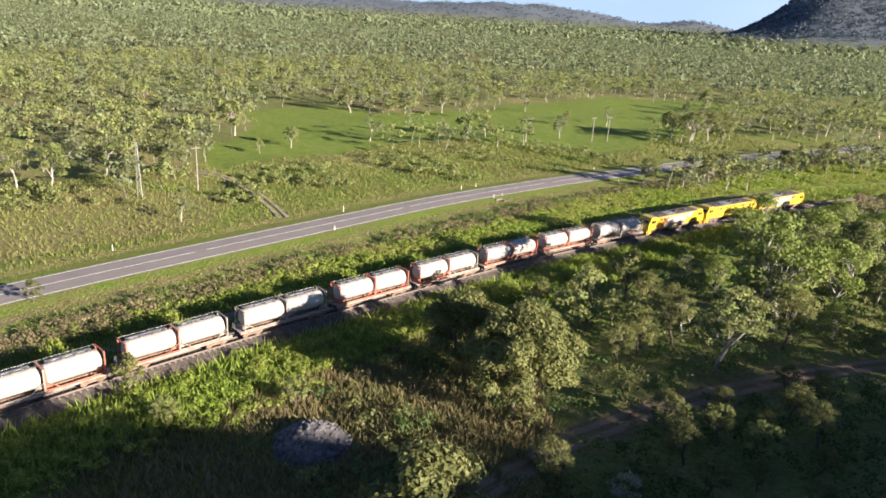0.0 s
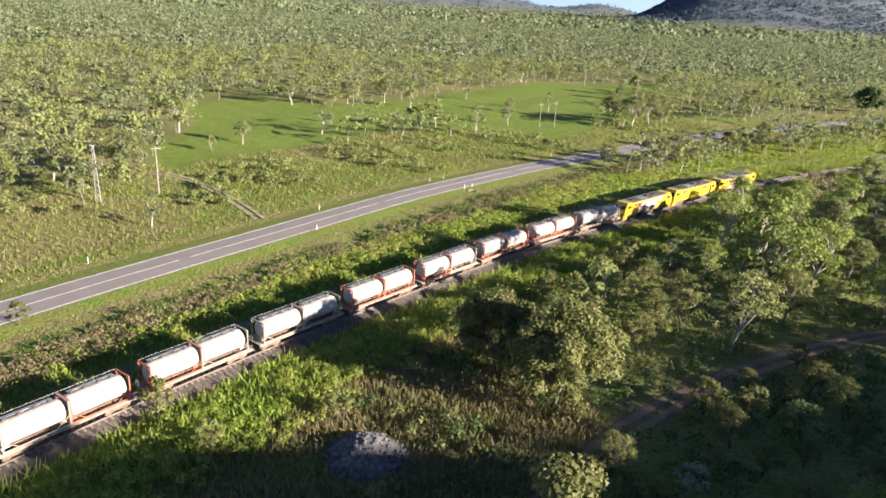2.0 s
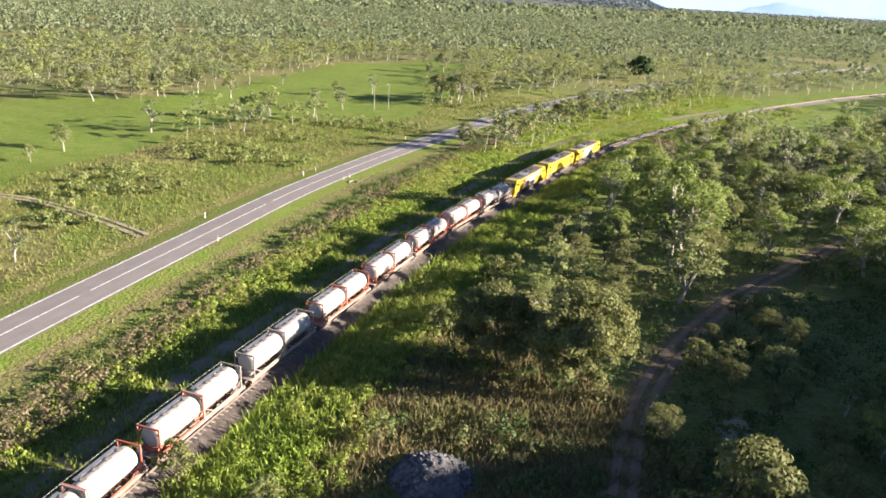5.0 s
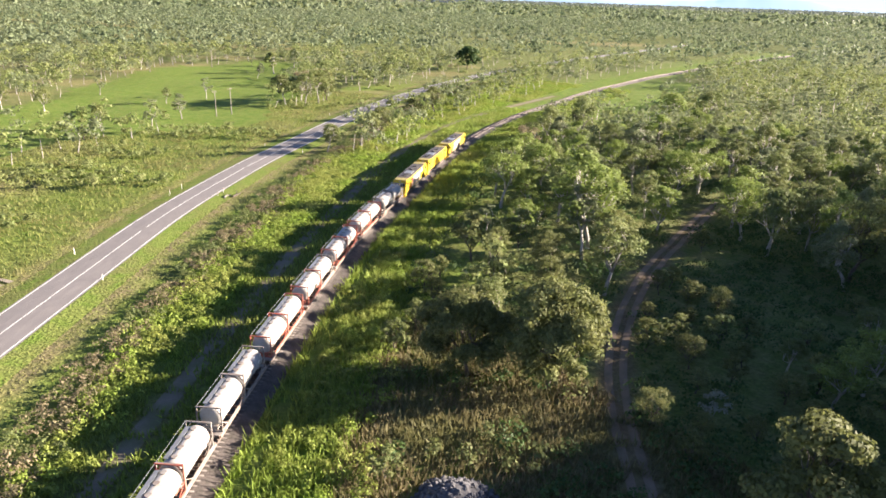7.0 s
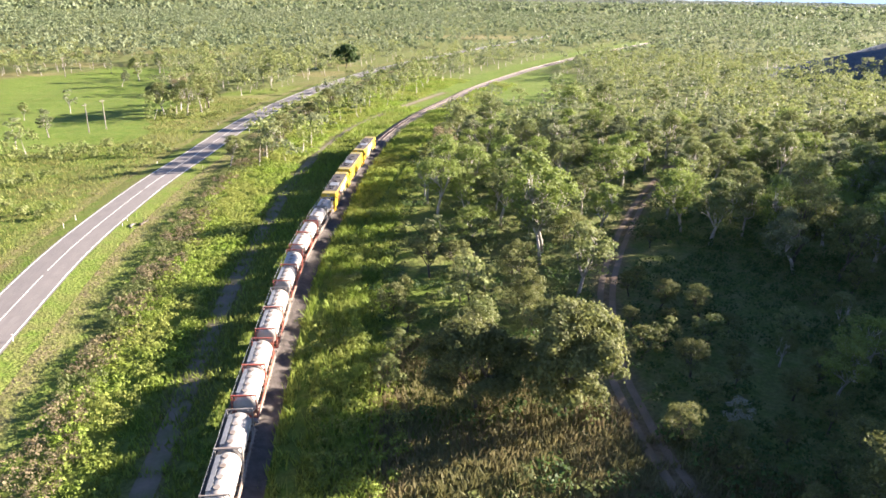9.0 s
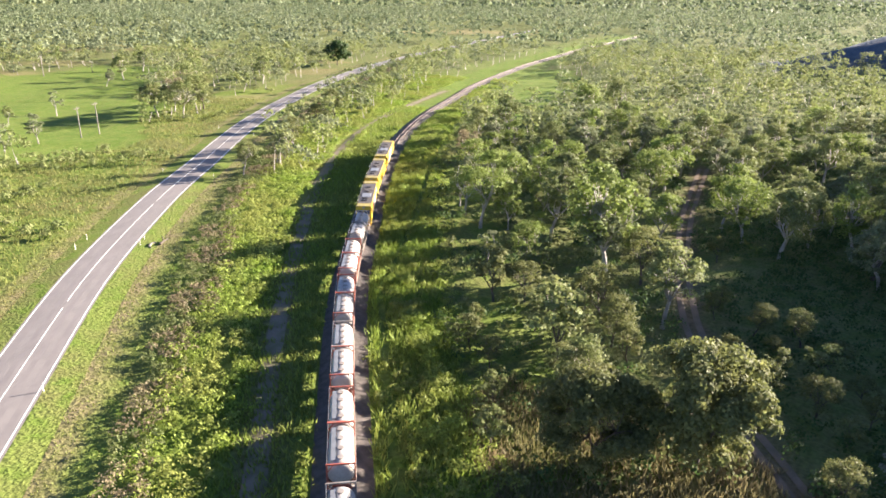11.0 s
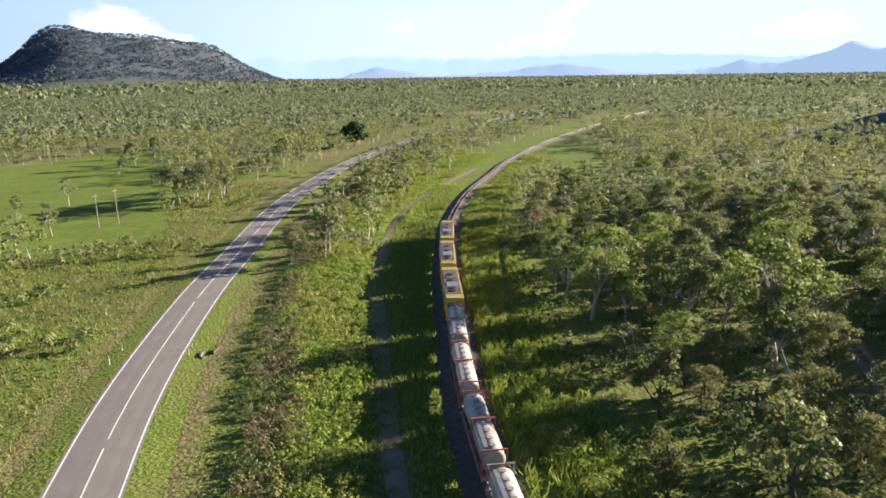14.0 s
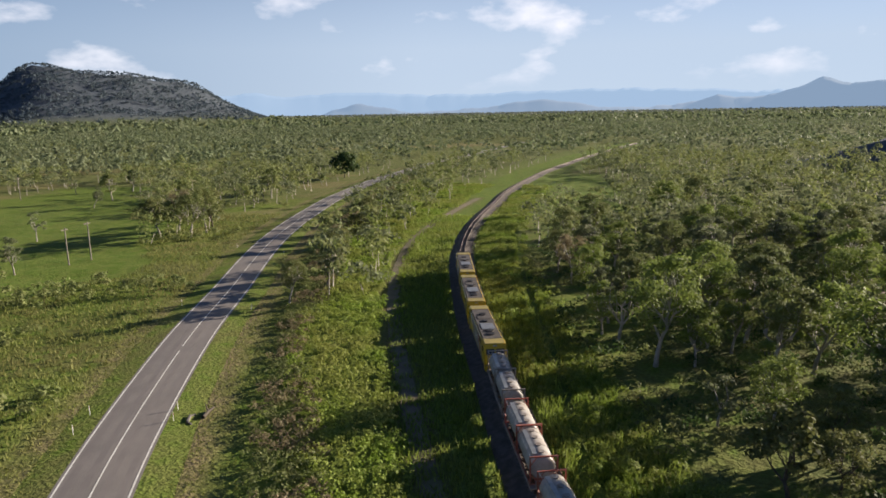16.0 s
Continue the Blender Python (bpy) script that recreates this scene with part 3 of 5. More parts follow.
def locomotive(m, label, livery):
    """A double-cab diesel-electric locomotive, 18.8 m long; x forward."""
    loco = thing("locomotive", m, label, "locomotive", "locomotives at the head of the train")
    half, w = 9.2, 1.38
    part("underframe", box((18.4, 2.5, 0.34), (0, 0, 1.12), 0.04), RUST, loco)
    tank = box((4.6, 2.3, 0.62), (0, 0, 0.62), 0.12)
    part("fuel_tank", tank, BLACK, loco)
    for at in (-6.1, 6.1):
        bogie(loco, at, 3, 3.5)
    body = part("body", box((13.6, 2 * w, 2.35), (0, 0, 2.42), 0.06), YELLOW, loco, "bright yellow locomotive body")
    bm = prism([(-6.9, 3.58), (6.9, 3.58), (6.9, 3.66), (6.6, 3.80), (-6.6, 3.80), (-6.9, 3.66)], -1.22, 1.22, bevel=0.03)
    roof = part("roof", bm, LOCO_ROOF, loco, "dark sooty roof")
    for x, r in ((-4.9, 0.55), (-3.5, 0.55), (3.9, 0.5)):
        bm = rod((x, 0, 3.79), (x, 0, 3.93), r, 20)
        for k in range(-2, 3):
            box((2 * r * math.cos(k * 0.45), 0.03, 0.03), (x, k * r * 0.4, 3.945), bm=bm)
        part("fan", bm, BLACK, roof)
    part("exhaust", box((0.9, 0.5, 0.22), (0.8, 0, 3.88), 0.04), BLACK, roof)
    part("roof_hatch", box((2.6, 1.7, 0.07), (-1.6, 0, 3.83), 0.02), GALV, roof)
    part("roof_hatch", box((1.5, 1.7, 0.07), (2.4, 0, 3.83), 0.02), LOCO_ROOF, roof)
    for end in (-1, 1):
        outline = [(6.8 * end, 1.25), (half * end, 1.25), (half * end, 2.35), (8.75 * end, 3.30), (8.55 * end, 3.70), (6.8 * end, 3.76)]
        cab = part("cab", prism(outline, -w - 0.02, w + 0.02, bevel=0.05), YELLOW, loco, "yellow driving cab")
        part("cab_roof", box((1.85, 2.5, 0.07), (7.65 * end, 0, 3.78), 0.025), OLIVE_ROOF, cab, "dusty yellow cab roof")
        part("headlight", box((0.08, 0.5, 0.2), (8.66 * end, 0, 3.52), 0.02), GALV, cab)
        tilt = Matrix.Rotation(math.atan2(0.45, 0.95) * -end, 4, "Y")
        for y in (-0.62, 0.62):
            part("windscreen", box((0.05, 1.02, 0.72), (9.0 * end, y, 2.86), 0.015, turn=tilt), GLASS, cab)
        for side in (-1, 1):
            part("cab_window", box((1.25, 0.05, 0.62), (7.75 * end, (w + 0.02) * side, 2.86), 0.015), GLASS, cab)
            part("window_post", box((0.07, 0.06, 0.62), (7.8 * end, (w + 0.03) * side, 2.86)), YELLOW, cab)
            part("cab_door", box((0.62, 0.03, 1.85), (6.45 * end, (w + 0.005) * side, 2.3), 0.01), GLASS if livery == "plain" and end > 0 else YELLOW, cab)
            bm = rod((6.05 * end, (w + 0.09) * side, 1.3), (6.05 * end, (w + 0.09) * side, 3.0), 0.025, 6)
            rod((6.85 * end, (w + 0.09) * side, 1.3), (6.85 * end, (w + 0.09) * side, 3.0), 0.025, 6, bm)
            part("handrail", bm, GALV, cab)
            part("step", box((0.7, 0.3, 0.7), (8.5 * end, 1.16 * side, 0.75), 0.03), YELLOW, cab)
            part("marker_bars", box((0.02, 0.34, 0.14), (9.215 * end, 0.7 * side, 2.1)), PAINT_WHITE, cab)
        part("coupler", box((0.75, 0.3, 0.3), (9.45 * end, 0, 0.85), 0.05), BLACK, cab)
        part("pilot", prism([(9.0 * end, 1.2), (9.32 * end, 1.2), (9.25 * end, 0.35), (9.0 * end, 0.35)], -1.2, 1.2), YELLOW, cab)
    for side in (-1, 1):
        y = w
        part("sill_stripe", box((13.4, 0.02, 0.16), (0, (y + 0.012) * side, 1.34)), YELLOW if livery == "plain" else OLIVE_ROOF, body)
        part("walkway_step", box((17.6, 0.12, 0.06), (0, (y - 0.02) * side, 1.26), 0.01), BLACK, body)
        for x in (-5.3, -4.3, 3.2, 4.1):
            part("grille", box((0.75, 0.03, 0.55), (x, (y + 0.01) * side, 3.1), 0.01), BLACK, body)
        for x in np.linspace(-2.9, 2.5, 6):
            part("body_door", box((0.82, 0.015, 1.6), (x, (y + 0.004) * side, 2.25), 0.006), LOCO_GREY if livery != "plain" else YELLOW, body)
        if livery == "striped":
            part("livery_panel", flat_shape([(-4.4, 1.45), (2.4, 1.45), (3.8, 3.45), (-3.4, 3.45)], y + 0.014, side), LOCO_GREY, body, "dusty grey livery panel")
            part("livery_panel", flat_shape([(-6.6, 1.45), (-4.4, 1.45), (-3.9, 2.5), (-5.0, 2.2)], y + 0.016, side), ORANGE, body, "orange livery wedge")
            part("livery_panel", flat_shape([(-4.2, 2.4), (-3.1, 2.5), (-2.6, 3.3), (-3.9, 3.1)], y + 0.03, side), RED_PAINT, body, "red livery wedge")
            part("livery_panel", flat_shape([(-3.4, 2.6), (-1.9, 2.8), (-2.3, 3.0), (-3.2, 2.9)], y + 0.034, side), PAINT_WHITE, body, "white livery flash")
            part("livery_panel", flat_shape([(3.8, 2.6), (4.4, 2.7), (5.1, 3.5), (4.0, 3.5)], y + 0.03, side), RED_PAINT if "front" in label or "leading" in label else PAINT_WHITE, body, "livery wedge")
            for k in range(3):
                part("lettering_bar", box((2.2 - 0.4 * k, 0.012, 0.10), (-0.6, (y + 0.034) * side, 2.6 - 0.2 * k)), PAINT_WHITE, body)
        else:
            part("lettering_bar", box((1.9, 0.012, 0.10), (-4.6, (y + 0.02) * side, 2.5)), BLACK, body)
            for x in (-2.2, 0.3):
                part("body_vent", box((0.35, 0.02, 0.35), (x, (y + 0.012) * side, 3.2)), BLACK, body)
        bm = bmesh.new()
        for x in np.linspace(-6, 6, 7):
            rod((x, (y + 0.05) * side, 3.56), (x, (y + 0.05) * side, 3.72), 0.02, 5, bm)
        rod((-6, (y + 0.05) * side, 3.72), (6, (y + 0.05) * side, 3.72), 0.02, 5, bm)
        part("roof_rail", bm, GALV, roof)
    return loco


def flat_wagon(m):
    """A skeletal container wagon, 14.2 m over its couplers."""
    wagon = thing("flat_wagon", m, "rusty skeletal flat wagon carrying two tank containers", "wagon", "wagons of the train")
    bm = box((13.2, 0.42, 0.42), (0, 0, 1.0), 0.03)
    part("centre_sill", bm, RUST, wagon)
    for side in (-1, 1):
        part("side_sill", box((13.2, 0.14, 0.24), (0, 1.18 * side, 1.05), 0.02), DUSTY_SILL, wagon)
    for x in np.linspace(-6.3, 6.3, 9):
        part("cross_member", box((0.16, 2.3, 0.16), (x, 0, 1.06), 0.01), RUST, wagon)
    for end in (-1, 1):
        part("end_platform", box((0.75, 2.3, 0.08), (6.3 * end, 0, 1.17), 0.01), FRAME_GREY, wagon, "dusty grey end platform")
        bm = rod((6.6 * end, 0.8, 1.2), (6.6 * end, 0.8, 1.85), 0.03, 6)
        rod((6.6 * end, 0.35, 1.2), (6.6 * end, 0.35, 1.85), 0.03, 6, bm)
        rod((6.6 * end, 0.8, 1.85), (6.6 * end, 0.35, 1.85), 0.03, 6, bm)
        part("hand_brake_rail", bm, GALV, wagon)
        part("coupler", box((0.8, 0.26, 0.28), (6.9 * end, 0, 0.85), 0.04), BLACK, wagon)
        bogie(wagon, 4.75 * end, 2, 1.75)
    return wagon


def tank_container(m, frame_mat, tank_mat, label):
    """A 6.06 m tank container: barrel with dished ends, corner frames, manlids and walkway."""
    unit = thing("tank_container", m, label, "tank container", "tank containers on the train")
    bm = bmesh.new()
    rings = [(-2.90, 0.05), (-2.88, 0.45), (-2.82, 0.80), (-2.72, 1.02), (-2.58, 1.11), (2.58, 1.11), (2.72, 1.02), (2.82, 0.80), (2.88, 0.45), (2.90, 0.05)]
    prev = None
    for x, r in rings:
        ring = [bm.verts.new((x, r * math.cos(a), 1.34 + r * math.sin(a))) for a in np.linspace(0, 2 * math.pi, 28, endpoint=False)]
        if prev:
            for i in range(28):
                j = (i + 1) % 28
                bm.faces.new((prev[i], prev[j], ring[j], ring[i]))
        else:
            bm.faces.new(ring)
        prev = ring
    bm.faces.new(prev[::-1])
    tank = part("tank", bm, tank_mat, unit, smooth=True)
    for x in (-2.0, -0.7, 0.7, 2.0):
        bm = rod((x, 0, 2.38), (x, 0, 2.50), 0.23, 16)
        rod((x, 0, 2.50), (x, 0, 2.54), 0.27, 16, bm)
        part("manlid", bm, FRAME_GREY, tank, "dusty grey manlid")
    for x in (-1.9, -0.6, 0.6, 1.9):
        bm = bmesh.new()
        for k in range(24):
            a, b = (2 * math.pi * q / 24 for q in (k, k + 1))
            rod((x, 1.12 * math.cos(a), 1.34 + 1.12 * math.sin(a)), (x, 1.12 * math.cos(b), 1.34 + 1.12 * math.sin(b)), 0.022, 4, bm)
        part("band", bm, tank_mat, tank)
    part("walkway", box((4.6, 0.42, 0.04), (0, 0.62, 2.46), 0.01), GALV, unit, "grey grated top walkway")
    for end in (-1, 1):
        x = 2.97 * end
        bm = bmesh.new()
        for y in (-1.16, 1.16):
            box((0.13, 0.12, 2.58), (x, y, 1.29), 0.01, bm=bm)
        for z in (0.08, 2.52):
            box((0.13, 2.3, 0.13), (x, 0, z), 0.01, bm=bm)
        for y in (-1, 1):
            rod((x, 1.1 * y, 0.9), (x, 0.45 * y, 0.15), 0.05, 6, bm)
            rod((x, 1.1 * y, 1.8), (x, 0.6 * y, 2.5), 0.04, 6, bm)
        part("end_frame", bm, frame_mat, unit)
        part("saddle", prism([(2.2 * end, 0.15), (2.95 * end, 0.15), (2.95 * end, 0.55), (2.2 * end, 0.45)], -0.7, 0.7), frame_mat, unit)
    for side in (-1, 1):
        part("bottom_rail", box((5.8, 0.10, 0.14), (0, 1.16 * side, 0.09), 0.01), frame_mat, unit)
        for end in (-1, 1):
            part("brace", rod((2.92 * end, 1.16 * side, 1.0), (1.6 * end, 1.16 * side, 0.12), 0.045, 6), frame_mat, unit)
    part("top_rail", box((5.8, 0.035, 0.035), (0, 1.14, 2.56), 0.005), GALV, unit)
    part("placard_bars", box((0.5, 0.012, 0.3), (1.6, -1.095, 1.5), 0.003), PAINT_WHITE if tank_mat is TANK_GREY else LOCO_GREY, tank)
    return unit


front = along(91, 168)
specs = [("leading yellow and grey striped diesel locomotive with dusty sides", "striped"), ("plain bright yellow diesel locomotive with black cab windows", "plain"), ("trailing yellow and grey striped diesel locomotive with white flash", "striped")]
for k, (label, livery) in enumerate(specs):
    locomotive(on_rail(front - 9.8 - 19.6 * k), label, livery)
first_tank = front - 3 * 19.6 - 7.2
wagon_0 = flat_wagon(on_rail(first_tank))
kinds = {"red": (FRAME_RED, TANK_WHITE, "dusty white tank container in a faded red frame"), "grey": (FRAME_GREY, TANK_WHITE, "dusty white tank container in a weathered grey frame"), "stain": (FRAME_GREY, TANK_GREY, "stained grey tank container in a weathered grey frame"), "dirty": (FRAME_RED, TANK_GREY, "stained grey tank container in a faded red frame")}
order = ["stain", "stain", "red", "red", "red", "dirty", "grey", "red", "red", "red", "stain", "grey", "grey", "red", "red", "grey", "dirty", "red", "grey", "red", "red", "grey"]
made = {}
for k in range(11):
    s = first_tank - 14.35 * k
    if k:
        copy_thing(wagon_0, on_rail(s))
    for half, at in enumerate((3.03, -3.03)):
        kind = order[2 * k + half]
        m = on_rail(s) @ pose(at, 0, 1.18)
        if kind in made:
            copy_thing(made[kind], m)
        else:
            made[kind] = tank_container(m, *kinds[kind])

# ---- foliage ----
def unit(v):
    return v / (np.linalg.norm(v, axis=-1, keepdims=True) + 1e-9)


def leaves(r, centres, radii, size, outward=1.0):
    """Triangular leaf sprays, one for each row of centres, on shells of the given radii, facing outward."""
    n = len(centres)
    d = unit(r.normal(size=(n, 3)))
    d[:, 2] = np.where(d[:, 2] < -0.35, -d[:, 2], d[:, 2])
    p = centres + d * radii * r.uniform(0.5, 1.12, (n, 1))
    nrm = unit(d * outward + r.normal(size=(n, 3)) * 0.42)
    a = unit(np.cross(nrm, r.normal(size=(n, 3))))
    b = np.cross(nrm, a)
    s = np.reshape(size, (-1, 1)) * r.uniform(0.6, 1.35, (n, 1))
    v = np.stack([p + a * s, p - a * s * 0.5 + b * s * 0.8, p - a * s * 0.5 - b * s * 0.8], 1).reshape(-1, 3)
    return v


def faces_of(v):
    return np.arange(len(v)).reshape(-1, 3)


def limb(points, radii, sides=6):
    """A tapered bent tube as triangles."""
    pts, v, f = [Vector(p) for p in points], [], []
    for k, (p, r) in enumerate(zip(pts, radii)):
        d = (pts[min(k + 1, len(pts) - 1)] - pts[max(k - 1, 0)]).normalized()
        a = d.orthogonal().normalized()
        b = d.cross(a)
        v += [tuple(p + (a * math.cos(t) + b * math.sin(t)) * r) for t in np.linspace(0, 2 * math.pi, sides, endpoint=False)]
    for k in range(len(pts) - 1):
        for i in range(sides):
            j = (i + 1) % sides
            A, B, C, D = k * sides + i, k * sides + j, (k + 1) * sides + j, (k + 1) * sides + i
            f += [(A, B, C), (A, C, D)]
    return np.array(v), np.array(f)


def merged(pieces):
    v, f, n = [], [], 0
    for a, b in pieces:
        v.append(a)
        f.append(b + n)
        n += len(a)
    return np.concatenate(v), np.concatenate(f)


def tree_meshes(seed, h, spread, lobes, per, size, fork=0.38, leaf_mat=LEAF_GUM, bark=BARK_PALE, lobe_r=(0.16, 0.26), trunk_r=0.02, low=0.33):
    """Trunk and crown of one tree: forked limbs that end in separate leaf clumps."""
    r = np.random.default_rng(seed)
    lean = r.normal(size=2) * 0.05 * h
    top = np.array([lean[0], lean[1], fork * h])
    R = trunk_r * h
    pieces = [limb([(0, 0, -0.3), (lean[0] * 0.3, lean[1] * 0.3, fork * h * 0.5), tuple(top)], [R * 1.25, R, R * 0.8], 7)]
    mains = []
    for k in range(4):
        a = 2 * math.pi * (k + r.uniform(-0.3, 0.3)) / 4
        e = top + np.array([math.cos(a) * spread * 0.45, math.sin(a) * spread * 0.45, h * r.uniform(0.2, 0.36)])
        m = (top + e) / 2 + r.normal(size=3) * 0.04 * h
        pieces.append(limb([tuple(top - (0, 0, 0.1)), tuple(m), tuple(e)], [R * 0.62, R * 0.45, R * 0.3], 6))
        mains.append((m, e))
    cs, rs = [], []
    for k in range(lobes):
        # pads of leaves over an egg-shaped crown, more of them outside and on top
        a, zz = r.uniform(0, 2 * math.pi), low + (0.94 - low) * r.uniform() ** 0.8
        mid = (low + 0.97) / 2
        girth = math.sqrt(max(0.1, 1 - ((zz - mid + 0.06) / (1.0 - mid)) ** 2))
        q = r.uniform(0.12, 1) ** 0.45 * girth
        c = np.array([lean[0] * 1.4 + math.cos(a) * spread * q * 0.86, lean[1] * 1.4 + math.sin(a) * spread * q * 0.86, zz * h])
        rad = spread * r.uniform(*lobe_r) * 1.35
        near = min(mains, key=lambda me: np.linalg.norm(me[1] - c))
        s = near[r.integers(0, 2)]
        pieces.append(limb([tuple(s), tuple((s + c) / 2 + r.normal(size=3) * 0.03 * h), tuple(c)], [R * 0.24, R * 0.14, R * 0.05], 3))
        cs.append(np.repeat(c[None], per, 0))
        rs.append(np.repeat(np.array([[rad, rad, rad * 0.78]]) * r.uniform(0.8, 1.2, (1, 3)), per, 0))
    tv, tf = merged(pieces)
    lv = leaves(r, np.concatenate(cs), np.concatenate(rs), np.full(lobes * per, size))
    return tri_mesh("trunk", tv, tf, bark), tri_mesh("crown", lv, faces_of(lv), leaf_mat)


def tree_kind(meshes, label, category="tree", name="gum_tree"):
    return dict(meshes=meshes, label=label, category=category, name=name)


GUMS = [tree_kind(tree_meshes(10 + k, 12, 3.3 + 0.45 * (k % 3), 34 + 3 * k, 108, 0.175, 0.28 + 0.03 * (k % 4), LEAF_GUM if k % 3 else LEAF_GREY), "grey-green gum tree with pale trunk and open crown") for k in range(6)]
OLIVES = [tree_kind(tree_meshes(40 + k, 12, 4.2, 38, 108, 0.175, 0.25, LEAF_OLIVE, BARK_DARK), "olive-green bushy tree with clumped leaves", name="broadleaf_tree") for k in range(2)]
BRIGHTS = [tree_kind(tree_meshes(50 + k, 12, 4.3, 40, 108, 0.18, 0.24, LEAF_BRIGHT), "fresh green leafy tree with spreading crown", name="leafy_tree") for k in range(2)]
SMALLS = [tree_kind(tree_meshes(60 + k, 6, 2.3, 18, 80, 0.17, 0.2, LEAF_GUM if k else LEAF_OLIVE, BARK_DARK, low=0.3), "small grey-green sapling tree in long grass", name="sapling") for k in range(2)]
SPARSE = [tree_kind(tree_meshes(70, 9, 3.0, 12, 45, 0.24, 0.35, LEAF_GREY), "thin sparse pale gum with bare branches", name="sparse_gum_tree")]
DRYTREE = [tree_kind(tree_meshes(75, 12, 4.5, 18, 70, 0.28, 0.3, LEAF_DRY), "brownish half-dry tree with thin foliage", name="dry_gum_tree")]
DEAD = [tree_kind(tree_meshes(72, 11, 3.6, 16, 4, 0.2, 0.28, LEAF_GREY), "bare white dead tree with spreading limbs", name="dead_tree")]
BIG = [tree_kind(tree_meshes(80, 12, 7.2, 84, 300, 0.2, 0.22, LEAF_OLIVE, BARK_DARK, (0.12, 0.2), low=0.22), "large dense olive-green tree with rounded clumped crown", name="large_tree")]
TALL = [tree_kind(tree_meshes(82, 19, 5.6, 46, 300, 0.21, 0.4, LEAF_OLIVE, BARK_DARK, (0.14, 0.22), low=0.4), "tall olive-green tree with dense leaf clumps on top", name="tall_tree")]
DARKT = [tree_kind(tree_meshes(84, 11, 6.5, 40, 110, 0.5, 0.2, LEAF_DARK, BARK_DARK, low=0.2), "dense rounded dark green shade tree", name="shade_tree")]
taken = []


def plant(kind, x, y, h, wide=1.0, turn=None, group=""):
    """One tree: an Empty at its foot with trunk and crown."""
    base_h = {"sapling": 6, "sparse_gum_tree": 9, "dead_tree": 11, "tall_tree": 19, "shade_tree": 11}.get(kind["name"], 12)
    k = h / base_h
    foot = thing(kind["name"], pose(x, y, float(ground_z(x, y)[0]), 0, 0, turn if turn is not None else rng.uniform(0, 360)) @ Matrix.Diagonal((k * wide, k * wide, k, 1)), kind["label"], kind["category"], group)
    for name, me in zip(("trunk", "crown"), kind["meshes"]):
        ob = new(name, me)
        ob.parent = foot
    taken.append((x, y))
    return foot


def pick(some):
    return some[rng.integers(0, len(some))]


# trees that stand out
plant(BIG[0], 10.0, 67.0, 11.8, 0.95, 20)
plant(BIG[0], 5.0, 74.5, 10.0, 0.95, 140)
plant(TALL[0], 1.2, 33.5, 16.2, 1.1, 60)
for x, y, h, kinds_ in [
    (50.7, 92.9, 17, BRIGHTS), (46.0, 90.5, 12, GUMS), (33.7, 86.3, 9, OLIVES), (21.4, 86.4, 10, SMALLS), (56.5, 119.4, 14.5, BRIGHTS), (59, 106.5, 13.3, GUMS),
    (42, 109, 6, SPARSE), (70, 111, 13, GUMS), (61.6, 126, 12, DEAD), (64, 102, 12, BRIGHTS), (48.8, 86.4, 9, OLIVES), (30.7, 101, 8, SMALLS), (71.7, 58.4, 14, OLIVES),
    (66, 112, 9, BRIGHTS), (68, 51, 12, OLIVES), (39.5, 98.5, 8, SMALLS), (24.5, 79, 6, OLIVES), (16.9, 95.9, 5, SMALLS),
    (33.2, 97.4, 6.5, OLIVES), (26.7, 92.3, 5, SMALLS), (14.6, 91.9, 4.5, OLIVES), (8, 87.5, 4, SMALLS), (93.4, 145.9, 10, DRYTREE), (28, 82.5, 7.5, OLIVES), (36, 89.5, 6, GUMS), (16, 84, 5.5, OLIVES),
    (1.5, 84, 4.5, SMALLS), (22, 98.5, 4, SMALLS), (58.4, 91.2, 6, BRIGHTS), (72, 131, 9, GUMS), (84, 139, 10, BRIGHTS), (101, 152, 9, GUMS),
    (-87.6, 145.2, 11, GUMS), (-79, 142.4, 10.6, GUMS), (-75, 159, 10, DEAD), (-63, 162.6, 11, GUMS), (-47.3, 128.5, 6.5, SPARSE), (-70, 152, 9, SMALLS),
    (-20.6, 222.6, 9, SPARSE), (30.9, 240.8, 9, SPARSE), (44.2, 251.2, 8.5, GUMS), (-41.8, 204, 6.5, GUMS), (9.3, 233.2, 4, SMALLS), (-62, 218, 11, GUMS), (55.5, 182.5, 7.6, GUMS),
    (-34, 281, 10, GUMS), (-13, 290, 11, GUMS), (82.9, 397, 10, GUMS), (-22, 290, 10, GUMS), (2, 296, 10, GUMS), (75.4, 188.3, 9, GUMS), (67, 184, 8, GUMS), (82, 194, 9, OLIVES),
    (92, 254.5, 12, GUMS), (100, 258, 13, GUMS), (108, 265, 12, OLIVES), (97, 266, 12, DRYTREE), (88, 262, 11, GUMS), (113, 213, 9, GUMS), (122, 216, 10, OLIVES), (141, 222, 9, GUMS), (104, 207, 8, SMALLS),
    (133, 353, 11, GUMS), (159, 378, 10, GUMS), (69.7, 290, 8, SPARSE), (166, 300, 12, GUMS), (126, 153.6, 13, GUMS), (112, 147, 10, GUMS), (165, 147, 13, BRIGHTS), (179, 142.6, 13, GUMS), (186, 128, 14, GUMS),
    (-53, 88, 3.5, SMALLS), (-31, 66.5, 4.5, SMALLS), (-13, 66, 4.0, SMALLS), (-25, 61, 3.6, SMALLS),
]:
    plant(pick(kinds_), x, y, h, rng.uniform(0.95, 1.15))
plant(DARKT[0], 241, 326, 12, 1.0)
